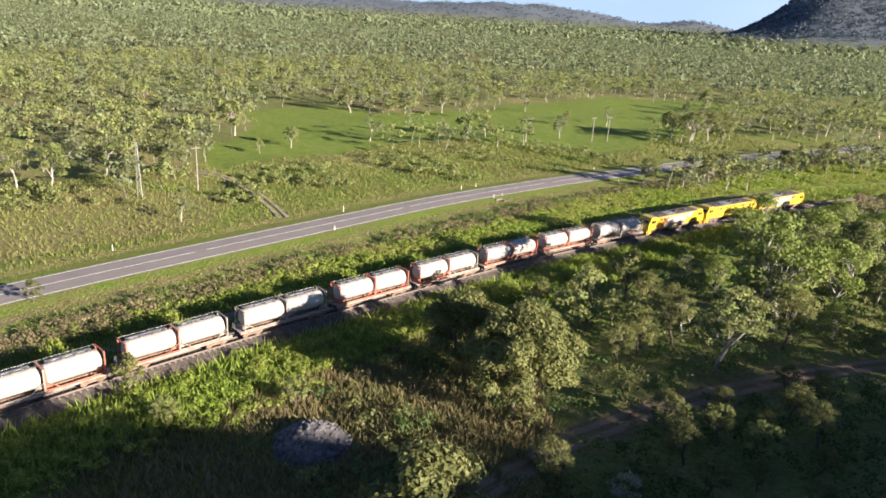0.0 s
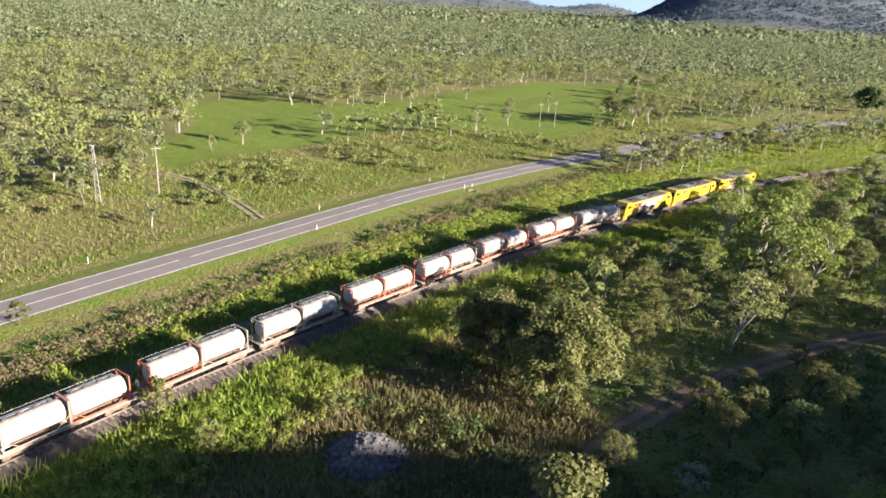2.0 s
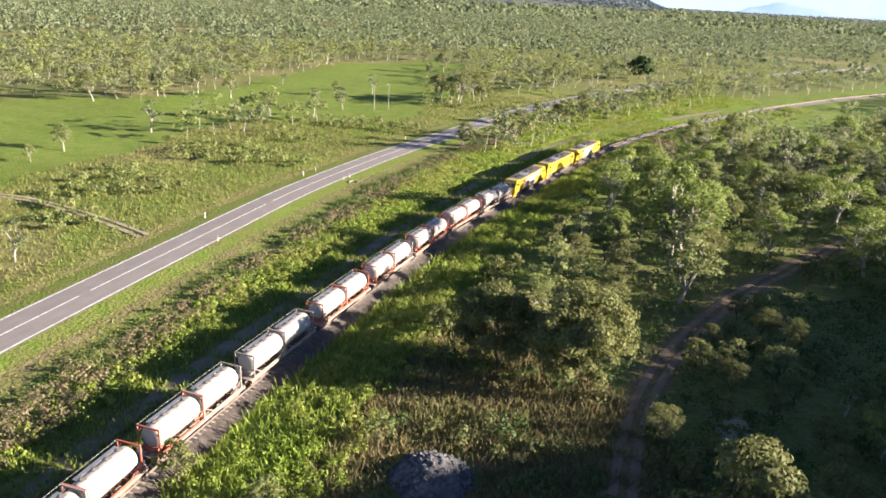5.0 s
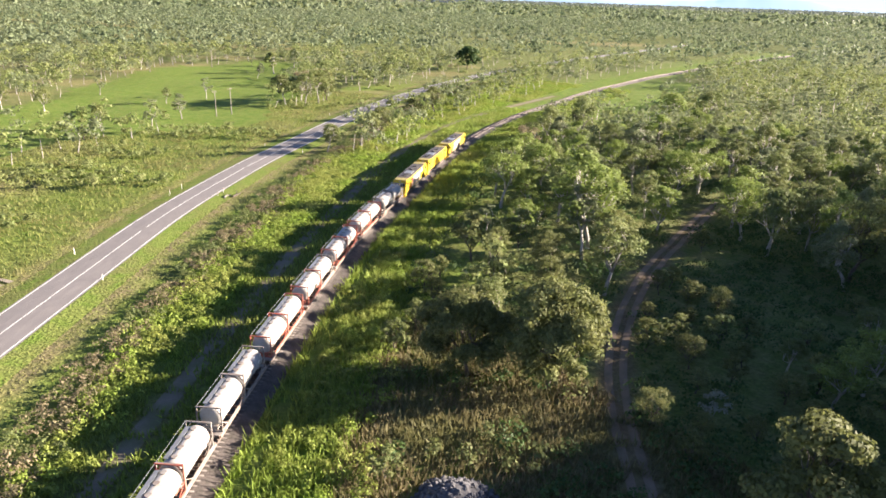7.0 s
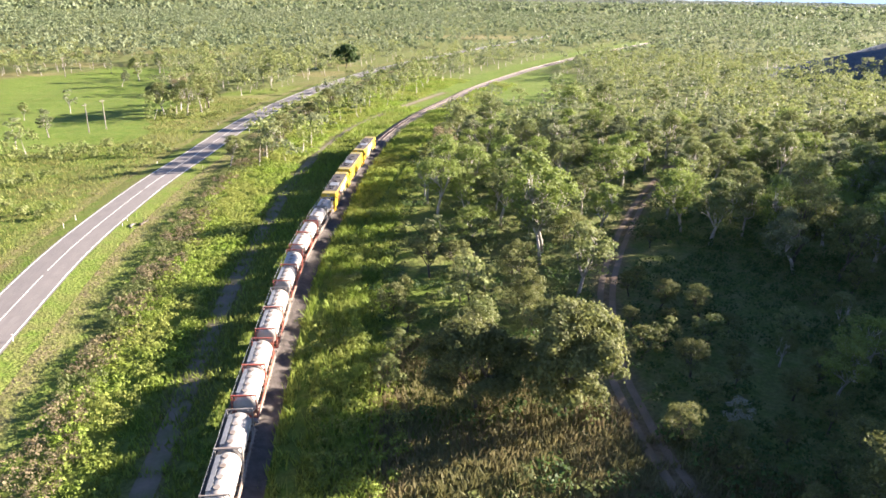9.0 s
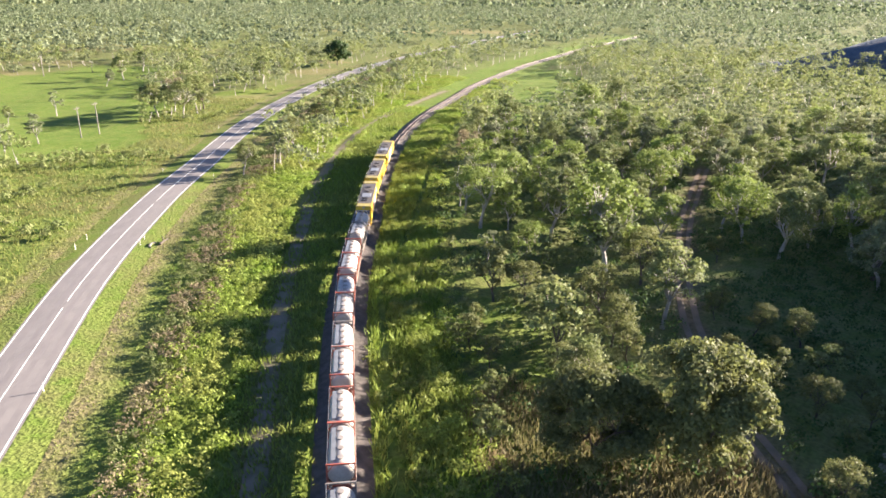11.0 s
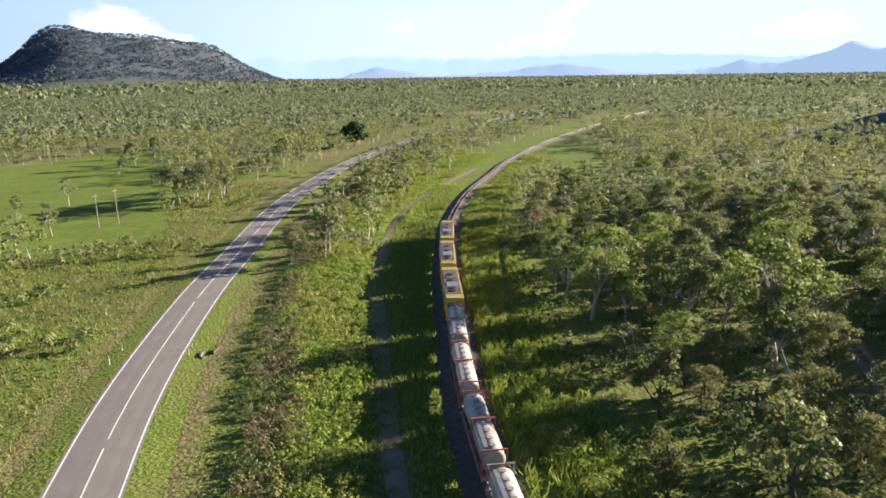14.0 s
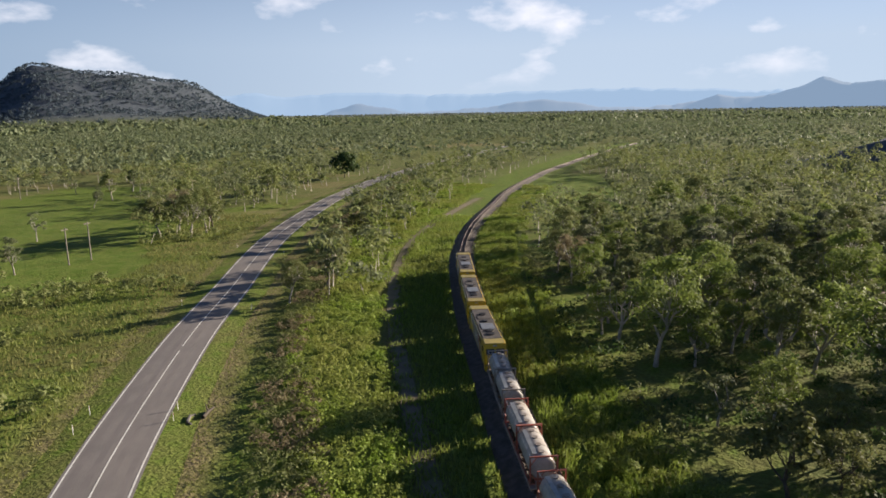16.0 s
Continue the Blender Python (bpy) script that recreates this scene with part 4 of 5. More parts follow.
PALE = [tree_kind(tree_meshes(90, 6, 2.6, 12, 40, 0.2, 0.15, LEAF_PALE, BARK_PALE, low=0.25), "pale whitish flowering bush beside the dirt track", "bush", "sapling")]
plant(PALE[0], 18.5, 52.5, 3.4, 1.2)


def scatter(n, x0, x1, y0, y1, apart, ok, seed):
    """Random places at least so far apart, where ok(x, y, distances) holds."""
    r = np.random.default_rng(seed)
    x, y = r.uniform(x0, x1, n), r.uniform(y0, y1, n)
    keep = ok(x, y, fields(x, y))
    return thinned(np.c_[x[keep], y[keep]], apart)


def beside(q, n, lo, hi, x0, x1, apart, ok, seed):
    """Random places between two offsets of a line (plus: left), thinned to so far apart."""
    r = np.random.default_rng(seed)
    use = np.flatnonzero((q[:-1, 0] > x0) & (q[:-1, 0] < x1))
    i = use[r.integers(0, len(use), n)]
    d = q[i + 1] - q[i]
    p = q[i] + d * r.uniform(0, 1, (n, 1)) + np.c_[-d[:, 1], d[:, 0]] / np.hypot(*d.T)[:, None] * r.uniform(lo, hi, (n, 1))
    return thinned(p[ok(p[:, 0], p[:, 1], fields(p[:, 0], p[:, 1]))], apart)


def thinned(p, apart):
    cells, out = {}, []
    for a, b in p:
        i, j = int(a // apart), int(b // apart)
        if any((a - e) ** 2 + (b - g) ** 2 < apart**2 for u in (-1, 0, 1) for w in (-1, 0, 1) for e, g in cells.get((i + u, j + w), ())):
            continue
        cells.setdefault((i, j), []).append((a, b))
        out.append((a, b))
    return np.array(out)


def right_wood(x, y, d):
    """The wood on the sunny side of the railway."""
    clear = inside(CLEARING, x, y) | inside(DRY_PATCH, x, y) | (np.abs(d["dirt"]) < 4) | (np.hypot(x - 5, y - 62) < 17)
    shade = (x < 32) & (y < 78) & (y > 36)
    thin = (d["rail"] > -42) & (np.sin(x * 12.9898 + y * 78.233) > -0.75)
    return (d["rail"] < np.where(x > 62, -17, -25)) & ~clear & ~shade & ~(thin & (x < 62)) & (patchy(x, y, 0.07) > -0.9) & (x + y > 0)


spots = scatter(7000, 12, 190, -15, 175, 7.0, right_wood, 3)
spots = [s for s in spots if min(math.hypot(s[0] - a, s[1] - b) for a, b in taken) > 5.0]
spots.sort(key=lambda s: abs(s[0] - 52) + 0.8 * abs(s[1] - 75))
for x, y in [s for s in spots if s[0] < 66 and s[1] < 59 + 0.42 * s[0]][::2]:
    plant(pick(SMALLS + OLIVES + GUMS), x, y, rng.uniform(3.5, 6.5), rng.uniform(1.1, 1.4), group="saplings in the shaded undergrowth")
spots = [s for s in spots if not (s[0] < 66 and s[1] < 59 + 0.42 * s[0])]
# trees added at the view's lower edge, to throw shade over the near clearing
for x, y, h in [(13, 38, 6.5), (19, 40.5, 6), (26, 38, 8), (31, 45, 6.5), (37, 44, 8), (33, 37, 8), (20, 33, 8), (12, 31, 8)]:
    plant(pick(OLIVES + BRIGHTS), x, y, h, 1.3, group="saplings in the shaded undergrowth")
for x, y in spots[:150]:
    near_line = nearest(RAIL[::2], x, y)[0] > -40
    plant(pick(GUMS + BRIGHTS + BRIGHTS if x < 110 else GUMS + BRIGHTS), x, y, rng.uniform(9, 12.8) if y < 62 else rng.uniform(5.0, 8.5) if near_line and x < 62 else rng.uniform(7.5, 13.0), rng.uniform(0.95, 1.3), group="trees of the wood beside the railway")
WOOD_EDGE = spots[150:]
for x, y in scatter(500, 8, 44, 20, 84, 4.6, lambda x, y, d: (np.abs(d["dirt"]) > 3.2) & (np.hypot(x - 8, y - 70) > 9) & (d["rail"] < -22) & (d["dirt"] < 0), 5):
    if min(math.hypot(x - a, y - b) for a, b in taken) > 3.0:
        plant(pick(SMALLS + OLIVES), x, y, rng.uniform(3.0, 5.2), rng.uniform(1.0, 1.4), group="saplings in the shaded undergrowth")
for x, y in scatter(36, -60, 165, 180, 410, 24, lambda x, y, d: inside(PADDOCK, x, y) & (d["road"] > 30), 6):
    if min(math.hypot(x - a, y - b) for a, b in taken) > 10:
        plant(pick(GUMS + SPARSE), x, y, rng.uniform(4, 9), group="scattered trees in the green paddock")


# ---- woods and scrub as stuff ----
def wood_mass(name, places, h, spread, per, size, material, label, trunks=True, lobes=6, seed=1, category="woods"):
    """Many trees in one mesh, each with its own clumps and a pale trunk."""
    r = np.random.default_rng(seed)
    n = len(places)
    x, y = places[:, 0], places[:, 1]
    z = ground_z(x, y)
    hh = h * r.uniform(0.65, 1.25, n)
    sp = spread * r.uniform(0.7, 1.25, n)
    a, zz = r.uniform(0, 2 * math.pi, (n, lobes)), r.uniform(0.36, 0.9, (n, lobes))
    q = np.sqrt(r.uniform(0.05, 1, (n, lobes)) * (1 - ((zz - 0.56) / 0.42) ** 2)) * sp[:, None] * 0.8
    lob = np.stack([x[:, None] + np.cos(a) * q, y[:, None] + np.sin(a) * q, z[:, None] + hh[:, None] * zz], -1)
    which = r.integers(0, lobes, (n, per))
    c = np.take_along_axis(lob, which[..., None], 1).reshape(-1, 3)
    rad = np.repeat(sp * 0.40, per)[:, None] * np.array([[1, 1, 0.85]])
    v = leaves(r, c, rad, size * np.repeat(r.uniform(0.85, 1.2, n), per))
    f = faces_of(v)
    me = tri_mesh(name, v, f, material)
    ob = tagged(new(name, me), label, category, kind="stuff")
    if trunks:
        k = len(x)
        w = 0.09 + 0.08 * r.uniform(size=k)
        off = r.normal(size=(k, 2)) * 0.7
        v = np.stack([np.c_[x - w, y, z - 0.2], np.c_[x + w, y - w, z - 0.2], np.c_[x + off[:, 0], y + w + off[:, 1], z + hh * 0.5], np.c_[x, y + w, z - 0.2]], 1).reshape(-1, 3)
        b = np.arange(k)[:, None] * 4
        f = np.concatenate([b + [0, 1, 2], b + [1, 3, 2], b + [3, 0, 2]])
        part("trunks", tri_mesh("trunks", v, f, BARK_PALE), None, ob)
    return ob


def wooded(x, y, d):
    clear = inside(PADDOCK, x, y) | inside(CLEARING, x, y)
    clear |= inside(FIELD, x, y) | ((x > 300) & (x < 520) & (y < 160) & (height(x, y) > 5))
    strip = (np.abs(d["road"]) < 16) | (np.abs(d["rail"]) < 17)
    verge = (d["road"] > 0) & (d["road"] < 900) & (d["rail"] > 0) & (y < 215 + 0.45 * x) & (x > -58) & (x < 150)
    between = (d["road"] < 0) & (d["rail"] > 0) & (x < 60)
    meadow = (d["road"] > 0) & (d["road"] < 36) & (x < -40) & (y < 150)
    return ~clear & ~strip & ~verge & ~between & ~meadow


def annulus(lo, hi, az0, az1):
    def ok(x, y, d):
        rr, az = np.hypot(x, y), np.degrees(np.arctan2(x, y))
        return (rr > lo) & (rr <= hi) & (az > az0) & (az < az1) & wooded(x, y, d) & ~((d["rail"] < 0) & (x < 192) & (y < 176))
    return ok


near_wood = scatter(16000, -260, 420, -60, 480, 6.6, lambda x, y, d: annulus(120, 470, -48, 112)(x, y, d) & (patchy(x, y, 0.03, 1.0) > -1.1), 11)
WOOD_EDGE = np.array(WOOD_EDGE) if len(WOOD_EDGE) else np.zeros((0, 2))
near_wood = np.concatenate([near_wood, WOOD_EDGE])
half = rng.uniform(size=len(near_wood)) < 0.6
wood_mass("woodland", near_wood[half], 10, 4.3, 165, 0.42, LEAF_GUM, "open gum woodland with pale trunks", seed=21, lobes=8)
wood_mass("woodland", near_wood[~half], 10, 4.3, 165, 0.42, LEAF_GREY, "grey-green gum woodland with pale trunks", seed=22, lobes=8)


def polar(n, lo, hi, az0, az1, seed):
    r = np.random.default_rng(seed)
    rr, az = np.sqrt(r.uniform(lo**2, hi**2, n)), np.radians(r.uniform(az0, az1, n))
    p = np.c_[rr * np.sin(az), rr * np.cos(az)]
    return p[wooded(p[:, 0], p[:, 1], fields(p[:, 0], p[:, 1])) & (patchy(p[:, 0], p[:, 1], 0.013, 2.0) > -1.25)]


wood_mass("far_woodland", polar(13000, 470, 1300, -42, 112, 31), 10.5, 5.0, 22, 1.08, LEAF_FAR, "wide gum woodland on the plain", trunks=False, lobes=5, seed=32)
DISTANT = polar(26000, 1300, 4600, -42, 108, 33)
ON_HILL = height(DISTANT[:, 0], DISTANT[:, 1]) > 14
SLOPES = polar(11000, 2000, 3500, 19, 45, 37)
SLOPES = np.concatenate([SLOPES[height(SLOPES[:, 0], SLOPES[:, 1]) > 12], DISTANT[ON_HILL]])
wood_mass("hill_woodland", SLOPES, 5.5, 6.5, 11, 2.3, LEAF_HILL_HAZED, "dark scrub and trees on the hills, tinted blue for haze", trunks=False, lobes=4, seed=35)
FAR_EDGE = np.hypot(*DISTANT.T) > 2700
wood_mass("horizon_woodland", DISTANT[~ON_HILL & FAR_EDGE], 10, 10.0, 8, 4.5, LEAF_HORIZON_HAZED, "far woodland along the horizon, leaves paled and blued for haze", trunks=False, lobes=4, seed=36)
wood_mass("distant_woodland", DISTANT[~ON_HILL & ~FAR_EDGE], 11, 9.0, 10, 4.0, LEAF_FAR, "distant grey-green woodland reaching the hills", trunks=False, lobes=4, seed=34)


def scrub_mass(name, places, h, spread, per, size, material, label, seed, category="shrubs"):
    r = np.random.default_rng(seed)
    n = len(places)
    x, y = places[:, 0], places[:, 1]
    z = ground_z(x, y)
    k = r.uniform(0.8, 1.12, n)
    lob = np.stack([x[:, None] + r.normal(size=(n, 4)) * spread * 0.55 * k[:, None], y[:, None] + r.normal(size=(n, 4)) * spread * 0.55 * k[:, None], z[:, None] + h * k[:, None] * r.uniform(0.38, 0.64, (n, 4))], -1)
    c = np.take_along_axis(lob, r.integers(0, 4, (n, per))[..., None], 1).reshape(-1, 3)
    rad = np.repeat(k, per)[:, None] * np.array([[spread * 0.6, spread * 0.6, h * 0.45]])
    v = leaves(r, c, rad, np.full(n * per, size), 1.5)
    tagged(new(name, tri_mesh(name, v, faces_of(v), material)), label, category, kind="stuff")


def band(x, y, d):
    return (d["road"] < -17.0 - 1.5 * np.sin(x * 0.11)) & (d["rail"] > 11.5 + 1.0 * np.sin(x * 0.23)) & (np.abs(d["service"]) > 2.4) & (x < 240)


def drain(x):
    """How far the drain lies from the railway."""
    return np.interp(x, [24, 53, 76, 104, 127, 162], [4.9, 9.1, 10.8, 12.6, 13.5, 11.8])


def sunny_band(x, y, d):
    ditch = np.abs(d["rail"] + drain(x)) < 0.9
    return (d["rail"] < -3.9) & (d["rail"] > -15) & ~ditch & (x < 240) & (np.abs(d["dirt"]) > 2.5) & (patchy(x, y, 0.15, 3.0) > -0.6) & (y > 30)


def far_verge(x, y, d):
    return (d["road"] > 9.5) & (d["road"] < 70) & (x < 150) & (x > -110) & wooded(x, y, d) | ((d["road"] > 10) & (d["road"] < 45) & ~inside(PADDOCK, x, y) & (x > -45) & (x < 150))


def understorey(x, y, d):
    return (d["rail"] < -13) & ~inside(CLEARING, x, y) & ~inside(DRY_PATCH, x, y) & (np.abs(d["dirt"]) > 2.6) & (np.hypot(x + 10.5, y - 59.5) > 6)


scrub_mass("scrub", beside(RAIL, 40000, 10, 46, -90, 240, 1.3, lambda x, y, d: band(x, y, d) & (patchy(x, y, 0.16) > -1.0), 41), 1.25, 1.2, 105, 0.15, LEAF_SCRUB, "dense bright green scrub beside the railway", 42)
scrub_mass("scrub", beside(RAIL, 9000, -15, -3.9, -90, 240, 1.7, sunny_band, 45), 1.35, 1.15, 150, 0.135, LEAF_SCRUB, "bright green low bushes beside the track", 46)
scrub_mass("scrub", scatter(9000, -110, 150, 60, 320, 3.6, lambda x, y, d: far_verge(x, y, d) & (patchy(x, y, 0.08, 5.0) > 0.25), 47), 2.2, 1.8, 120, 0.28, LEAF_GUM, "scattered grey-green shrubs beside the highway", 48)
UNDER = scatter(14000, -10, 170, 10, 165, 2.3, lambda x, y, d: understorey(x, y, d) & (patchy(x, y, 0.12, 4.0) > -0.75), 49)
# leaf colour darkened to imitate the ridge's shade, plus random dark clumps
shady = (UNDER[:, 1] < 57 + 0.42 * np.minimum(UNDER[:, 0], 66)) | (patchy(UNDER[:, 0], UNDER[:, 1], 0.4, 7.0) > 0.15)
scrub_mass("scrub", UNDER[~shady], 1.7, 1.5, 75, 0.2, LEAF_GUM, "grey-green shrubs and undergrowth in the wood", 50)
scrub_mass("scrub", UNDER[shady], 2.0, 1.6, 90, 0.2, LEAF_DARK, "shaded shrubs painted darker, with random dark green clumps, in the wood", 85)


MOUNDS = np.array([(18.4, 105.7), (14, 100), (28, 114.9), (8.5, 96), (36, 121), (1, 89), (46, 127), (21, 108.5)])
scrub_mass("scrub", MOUNDS, 2.1, 2.1, 900, 0.13, LEAF_SCRUB, "tall mounded yellow-green bushes beside the railway", 84)
ROADSIDE = beside(ROAD, 34000, -21, -13.6, -100, 250, 1.25, lambda x, y, d: (d["rail"] > 12) & (d["road"] > -18.5 - 1.5 * np.sin(x * 0.11)), 81)
brown = patchy(ROADSIDE[:, 0], ROADSIDE[:, 1], 0.17, 6.0) > -0.4
scrub_mass("scrub", ROADSIDE[~brown], 1.3, 1.1, 90, 0.14, LEAF_GUM, "grey-green scrub between highway and railway", 82)
scrub_mass("scrub", ROADSIDE[brown], 1.3, 1.1, 90, 0.14, LEAF_DRY, "straw-brown dry scrub between highway and railway", 83)


def grass_mass(name, places, h, material, label, seed, blades=7):
    """Tufts of long grass: leaning tapered blades."""
    r = np.random.default_rng(seed)
    n = len(places)
    p = np.repeat(np.c_[places, ground_z(places[:, 0], places[:, 1]) - 0.03], blades, 0)
    p[:, :2] += r.normal(size=(n * blades, 2)) * 0.28
    hh = h * r.uniform(0.5, 1.3, (n * blades, 1))
    a = r.uniform(0, 2 * math.pi, n * blades)
    side = np.c_[np.cos(a), np.sin(a), 0 * a] * 0.11
    tip = p + np.c_[r.normal(size=(n * blades, 2)) * 0.35 * hh, hh]
    v = np.stack([p - side, p + side, tip], 1).reshape(-1, 3)
    tagged(new(name, tri_mesh(name, v, faces_of(v), material)), label, "grass", kind="stuff")


grass_mass("long_grass", beside(RAIL, 26000, -13, -3.2, -95, 160, 0.55, lambda x, y, d: (np.abs(d["dirt"]) > 1.8) & (np.abs(d["rail"] + drain(x)) > 0.7), 51), 1.25, GRASS_TALL, "tall yellow-green grass beside the railway", 52)
grass_mass("long_grass", beside(RAIL, 22000, 3.2, 13, -95, 160, 0.62, lambda x, y, d: np.abs(d["service"]) > 1.0 + 0.8 * np.sin(x * 0.2), 53), 0.8, GRASS_TALL, "tall green grass between track and scrub", 54)
grass_mass("dry_grass", scatter(30000, -32, 22, 40, 90, 0.5, lambda x, y, d: (d["rail"] < -12) & (np.abs(d["dirt"]) > 1.8) & (np.hypot(x + 10.5, y - 59.5) > 4.2) & (x < 14), 55), 0.95, GRASS_DRY, "tall dry tan grass in a clearing", 56)
grass_mass("meadow_grass", beside(ROAD, 34000, 9, 60, -110, 140, 0.9, lambda x, y, d: (np.abs(d["access"]) > 1.5) & ~inside(PADDOCK, x, y), 57), 0.65, GRASS_MEADOW, "rough tan and green meadow grass", 58, 5)

grass_mass("verge_grass", np.concatenate([beside(ROAD, 26000, lo, hi, -60, 90, 0.5, lambda x, y, d: np.abs(d["access"]) > 1.5, seed) for lo, hi, seed in ((4.1, 9.5, 86), (-13.5, -4.1, 87))]), 0.2, GRASS_MEADOW, "short mown grass on the highway verge", 88, 3)

# ---- rubble heap ----
def rubble():
    r = np.random.default_rng(61)
    heap = thing("rubble_heap", pose(-10.5, 59.5, float(ground_z(-10.5, 59.5)[0])), "grey heap of broken rock in long grass", "rubble heap")
    v, f = [(0, 0, 2.1)], []
    for k, (rad, z) in enumerate(((1.2, 1.75), (2.4, 0.95), (3.4, 0.3), (4.0, -0.2))):
        v += [(rad * math.cos(a) * (1 + 0.1 * math.sin(3 * a)), rad * math.sin(a), z) for a in np.linspace(0, 2 * math.pi, 18, endpoint=False)]
    f += [(0, 1 + i, 1 + (i + 1) % 18, 0) for i in range(18)]
    tris = [(0, 1 + i, 1 + (i + 1) % 18) for i in range(18)]
    for k in range(3):
        for i in range(18):
            a, b = 1 + k * 18 + i, 1 + k * 18 + (i + 1) % 18
            tris += [(a, a + 18, b + 18), (a, b + 18, b)]
    part("mound", tri_mesh("mound", v, tris, ROCK), None, heap)
    shapes = []
    for k in range(5):
        bm = bmesh.new()
        bmesh.ops.create_icosphere(bm, subdivisions=1, radius=0.3)
        for q in bm.verts:
            q.co *= r.uniform(0.6, 1.2)
        me = bpy.data.meshes.new("rock")
        bm.to_mesh(me)
        bm.free()
        me.materials.append(ROCK)
        shapes.append(me)
    for k in range(260):
        rad, a = 4.0 * math.sqrt(r.uniform()), r.uniform(0, 2 * math.pi)
        z = np.interp(rad, [0, 1.2, 2.4, 3.4, 4.0], [2.1, 1.75, 0.95, 0.3, -0.05])
        ob = new("rock", shapes[k % 5])
        ob.parent = heap
        s = r.uniform(0.5, 1.2)
        ob.matrix_basis = pose(rad * math.cos(a), rad * math.sin(a), z, *r.uniform(0, 360, 3)) @ Matrix.Diagonal((s, s, s, 1))


rubble()

# ---- poles, masts, posts ----
def lattice_mast(x, y, h):
    mast = thing("lattice_mast", pose(x, y, float(ground_z(x, y)[0]), 0, 0, 25), "slim galvanised steel lattice mast in grass", "mast")
    legs = [(-0.45, -0.45), (0.45, -0.45), (0.45, 0.45), (-0.45, 0.45)]
    at = lambda k, z: (legs[k][0] * (1 - 0.72 * z / h), legs[k][1] * (1 - 0.72 * z / h), z)
    for k in range(4):
        part("leg", rod(at(k, -0.3), at(k, h), 0.07, 6), GALV, mast)
    steps = np.linspace(0, h, 12)
    for a, b in zip(steps, steps[1:]):
        bm = bmesh.new()
        for k in range(4):
            rod(at(k, a), at((k + 1) % 4, b), 0.035, 4, bm)
        part("brace", bm, GALV, mast)
    part("mast_head", box((0.9, 0.12, 0.12), (0, 0, h), 0.02), GALV, mast)


def timber_pole(x, y, h, turn=0):
    pole = thing("power_pole", pose(x, y, float(ground_z(x, y)[0]), 0, 0, turn), "weathered grey timber power pole with cross-arm", "power pole", "power poles across the paddock")
    part("shaft", rod((0, 0, -0.3), (0, 0, h), 0.17, 10, r2=0.11), POLE_WOOD, pole)
    part("cross_arm", box((2.0, 0.12, 0.14), (0, 0.1, h - 0.5), 0.015), POLE_WOOD, pole)
    for q in (-0.85, 0, 0.85):
        part("insulator", rod((q, 0.1, h - 0.42), (q, 0.1, h - 0.18), 0.06, 8), CONCRETE, pole)


lattice_mast(-60.9, 143, 11.4)
timber_pole(-51.7, 151.8, 10, 35)
timber_pole(55.8, 250.8, 8.6, 20)
timber_pole(61.3, 251.0, 9.0, 20)
timber_pole(118, 392, 9.0, 20)


def radio_mast(az, dist, h):
    a = radians(az)
    x, y = dist * math.sin(a), dist * math.cos(a)
    mast = thing("radio_mast", pose(x, y, float(height(x, y))), "tall thin steel radio mast on the hilltop", "radio mast", "radio masts on the hill")
    for k in range(3):
        q = 2 * math.pi * k / 3
        part("leg", rod((1.8 * math.cos(q), 1.8 * math.sin(q), -1), (0.4 * math.cos(q), 0.4 * math.sin(q), h), 0.35, 5), GALV, mast)
    for z in np.linspace(6, h - 4, 6):
        part("platform", rod((0, 0, z), (0, 0, z + 0.4), 1.9 - 1.4 * z / h, 6), GALV, mast)


radio_mast(28.3, 2740, 30)
radio_mast(33.4, 2650, 26)


def guide_post(m):
    post = thing("guide_post", m, "white plastic roadside guide post with red reflector", "guide post", "guide posts along the highway")
    part("post", box((0.12, 0.05, 1.15), (0, 0, 0.5), 0.012), PAINT_WHITE, post)
    part("reflector", box((0.08, 0.02, 0.12), (0, -0.034, 0.9), 0.004), RED_PAINT, post)
    return post


first_post = None
for x, y in [(-18, 127.6), (-18.1, 141), (7.0, 166.2), (10.7, 169.2), (14.4, 159.6), (16.5, 161.6), (46, 199), (50, 186), (-52, 110), (-62, 76), (88, 232), (86, 214)]:
    d = nearest(ROAD, x, y)[0]
    m = pose(x, y, 0.0 if abs(d) < 6 else -0.12, 0, 0, 45)
    first_post = copy_thing(first_post, m) if first_post else guide_post(m)

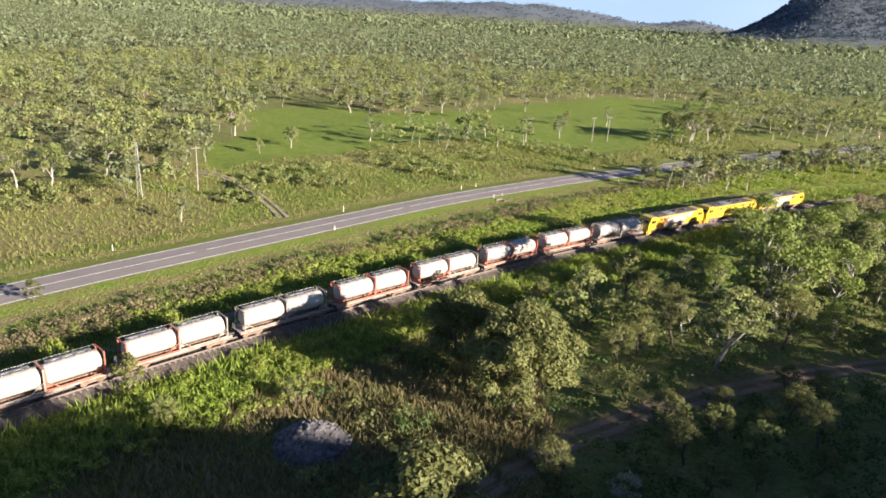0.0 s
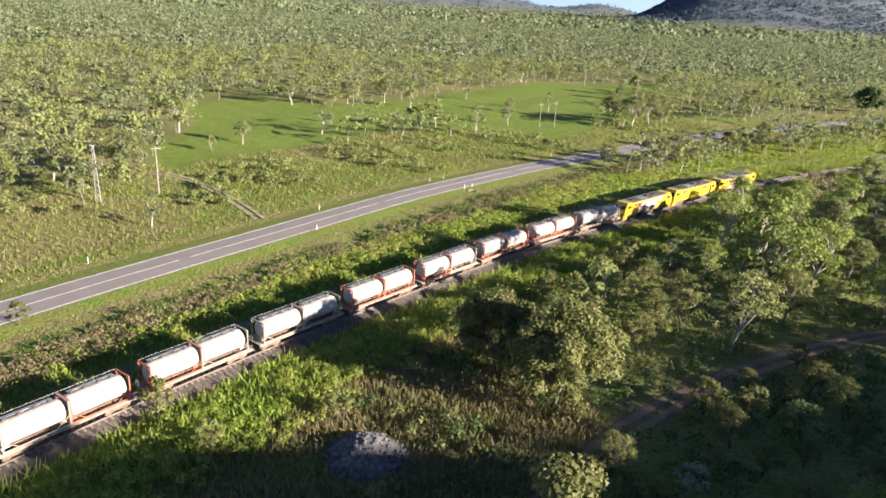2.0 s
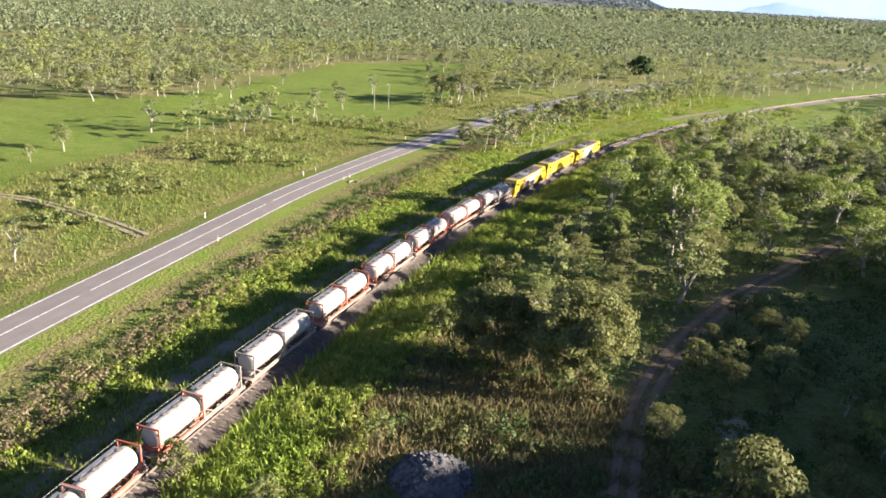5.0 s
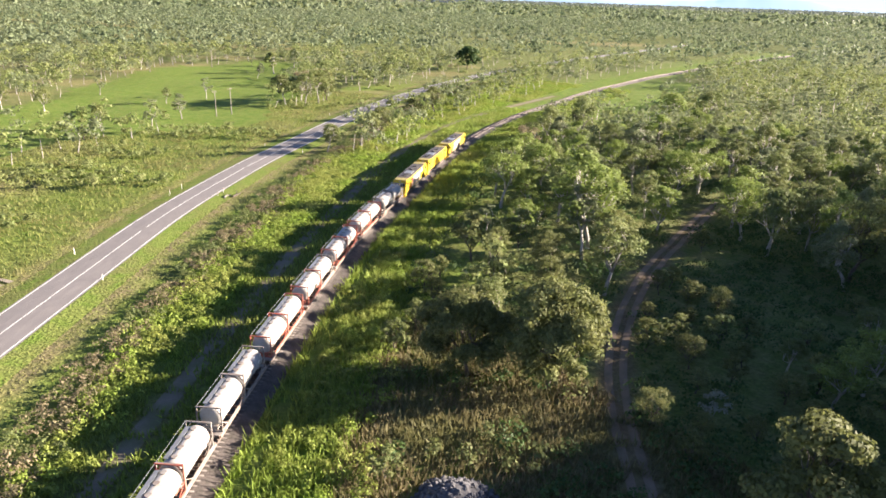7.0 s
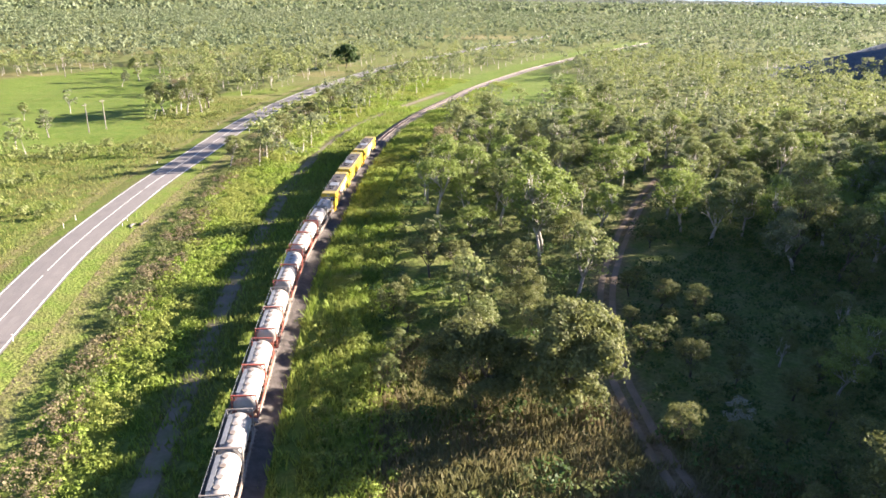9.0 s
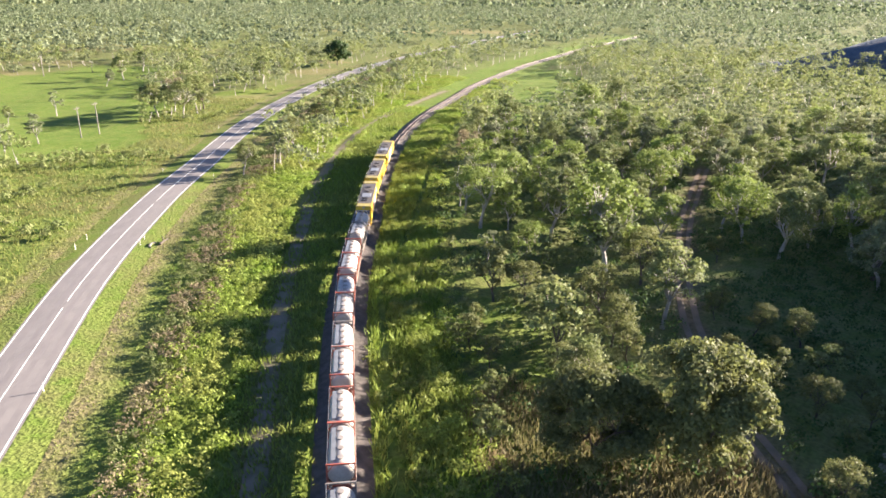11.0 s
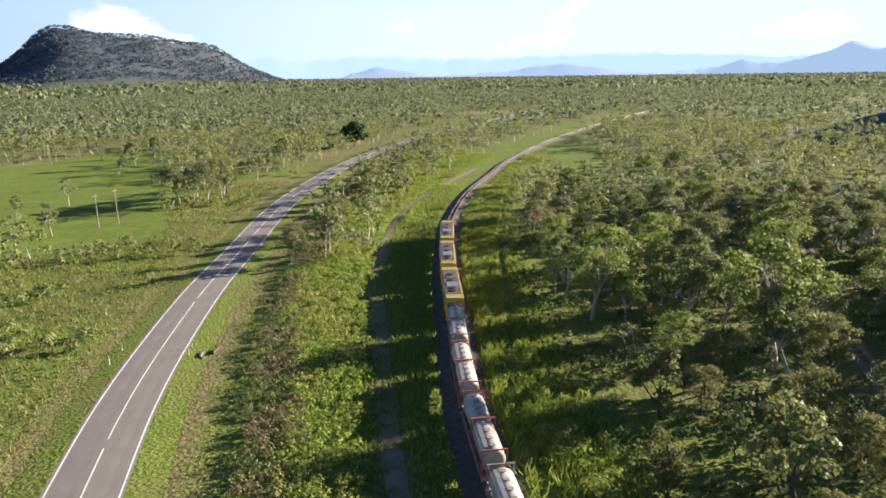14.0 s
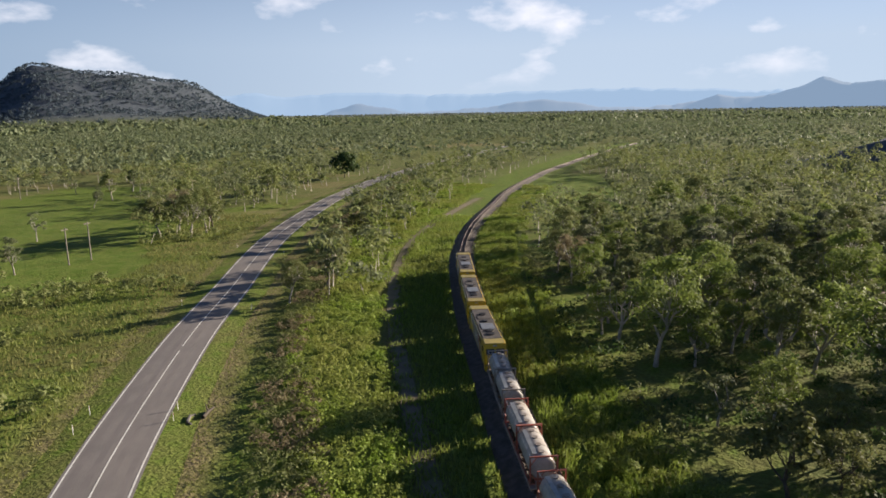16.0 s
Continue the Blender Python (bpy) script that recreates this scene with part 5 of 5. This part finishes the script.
# culvert head and fallen log beside the highway
head = thing("culvert_head", pose(15.6, 158.6, -0.2, 0, 0, 42), "low weathered concrete culvert headwall beside the road", "culvert")
part("headwall", box((1.7, 0.25, 0.55), (0, 0, 0.15), 0.03), CONCRETE, head)
for q in (-1, 1):
    part("wingwall", box((0.7, 0.2, 0.4), (1.05 * q, -0.25, 0.08), 0.03, turn=Matrix.Rotation(-0.7 * q, 4, "Z")), CONCRETE, head)
log = thing("fallen_log", pose(17.8, 158.0, -0.05, 0, 0, 20), "dead grey log lying on the verge", "log")
v, f = limb([(-1.2, 0, 0.1), (0, 0.1, 0.2), (1.1, 0, 0.3)], [0.22, 0.18, 0.1], 8)
part("trunk", tri_mesh("trunk", v, f, BARK_DARK), None, log)
v, f = limb([(0, 0.1, 0.2), (0.4, 0.5, 0.7), (0.5, 0.7, 1.0)], [0.1, 0.07, 0.03], 6)
part("branch", tri_mesh("branch", v, f, BARK_DARK), None, log)


# ---- far ranges ----
def far_range(name, rows, dist, material, label):
    """A long low range: az, height pairs, a ridge with sloping flanks."""
    az = np.linspace(rows[0][0], rows[-1][0], 260)
    hgt = np.interp(az, [a for a, _ in rows], [h for _, h in rows])
    hgt = np.convolve(np.pad(hgt, 1, mode="edge"), np.ones(3) / 3, "valid") - 14
    r = np.random.default_rng(len(rows))
    hgt = hgt + np.convolve(r.normal(size=len(az) + 4) * 9, np.ones(5) / 5, "valid")
    v = []
    for off, k in ((-260, -0.2), (-120, 0.45), (-40, 0.85), (0, 1.0), (60, 0.7), (160, -0.2)):
        v += [((dist + off) * math.sin(radians(a)), (dist + off) * math.cos(radians(a)), h * k) for a, h in zip(az, hgt)]
    n = len(az)
    f = [(j * n + i, j * n + i + 1, (j + 1) * n + i + 1, (j + 1) * n + i) for j in range(5) for i in range(n - 1)]
    ob = new(name, tri_mesh(name, v, f, material))
    ob.data.polygons.foreach_set("use_smooth", [True] * len(f))
    tagged(ob, label, "hills", kind="structure")


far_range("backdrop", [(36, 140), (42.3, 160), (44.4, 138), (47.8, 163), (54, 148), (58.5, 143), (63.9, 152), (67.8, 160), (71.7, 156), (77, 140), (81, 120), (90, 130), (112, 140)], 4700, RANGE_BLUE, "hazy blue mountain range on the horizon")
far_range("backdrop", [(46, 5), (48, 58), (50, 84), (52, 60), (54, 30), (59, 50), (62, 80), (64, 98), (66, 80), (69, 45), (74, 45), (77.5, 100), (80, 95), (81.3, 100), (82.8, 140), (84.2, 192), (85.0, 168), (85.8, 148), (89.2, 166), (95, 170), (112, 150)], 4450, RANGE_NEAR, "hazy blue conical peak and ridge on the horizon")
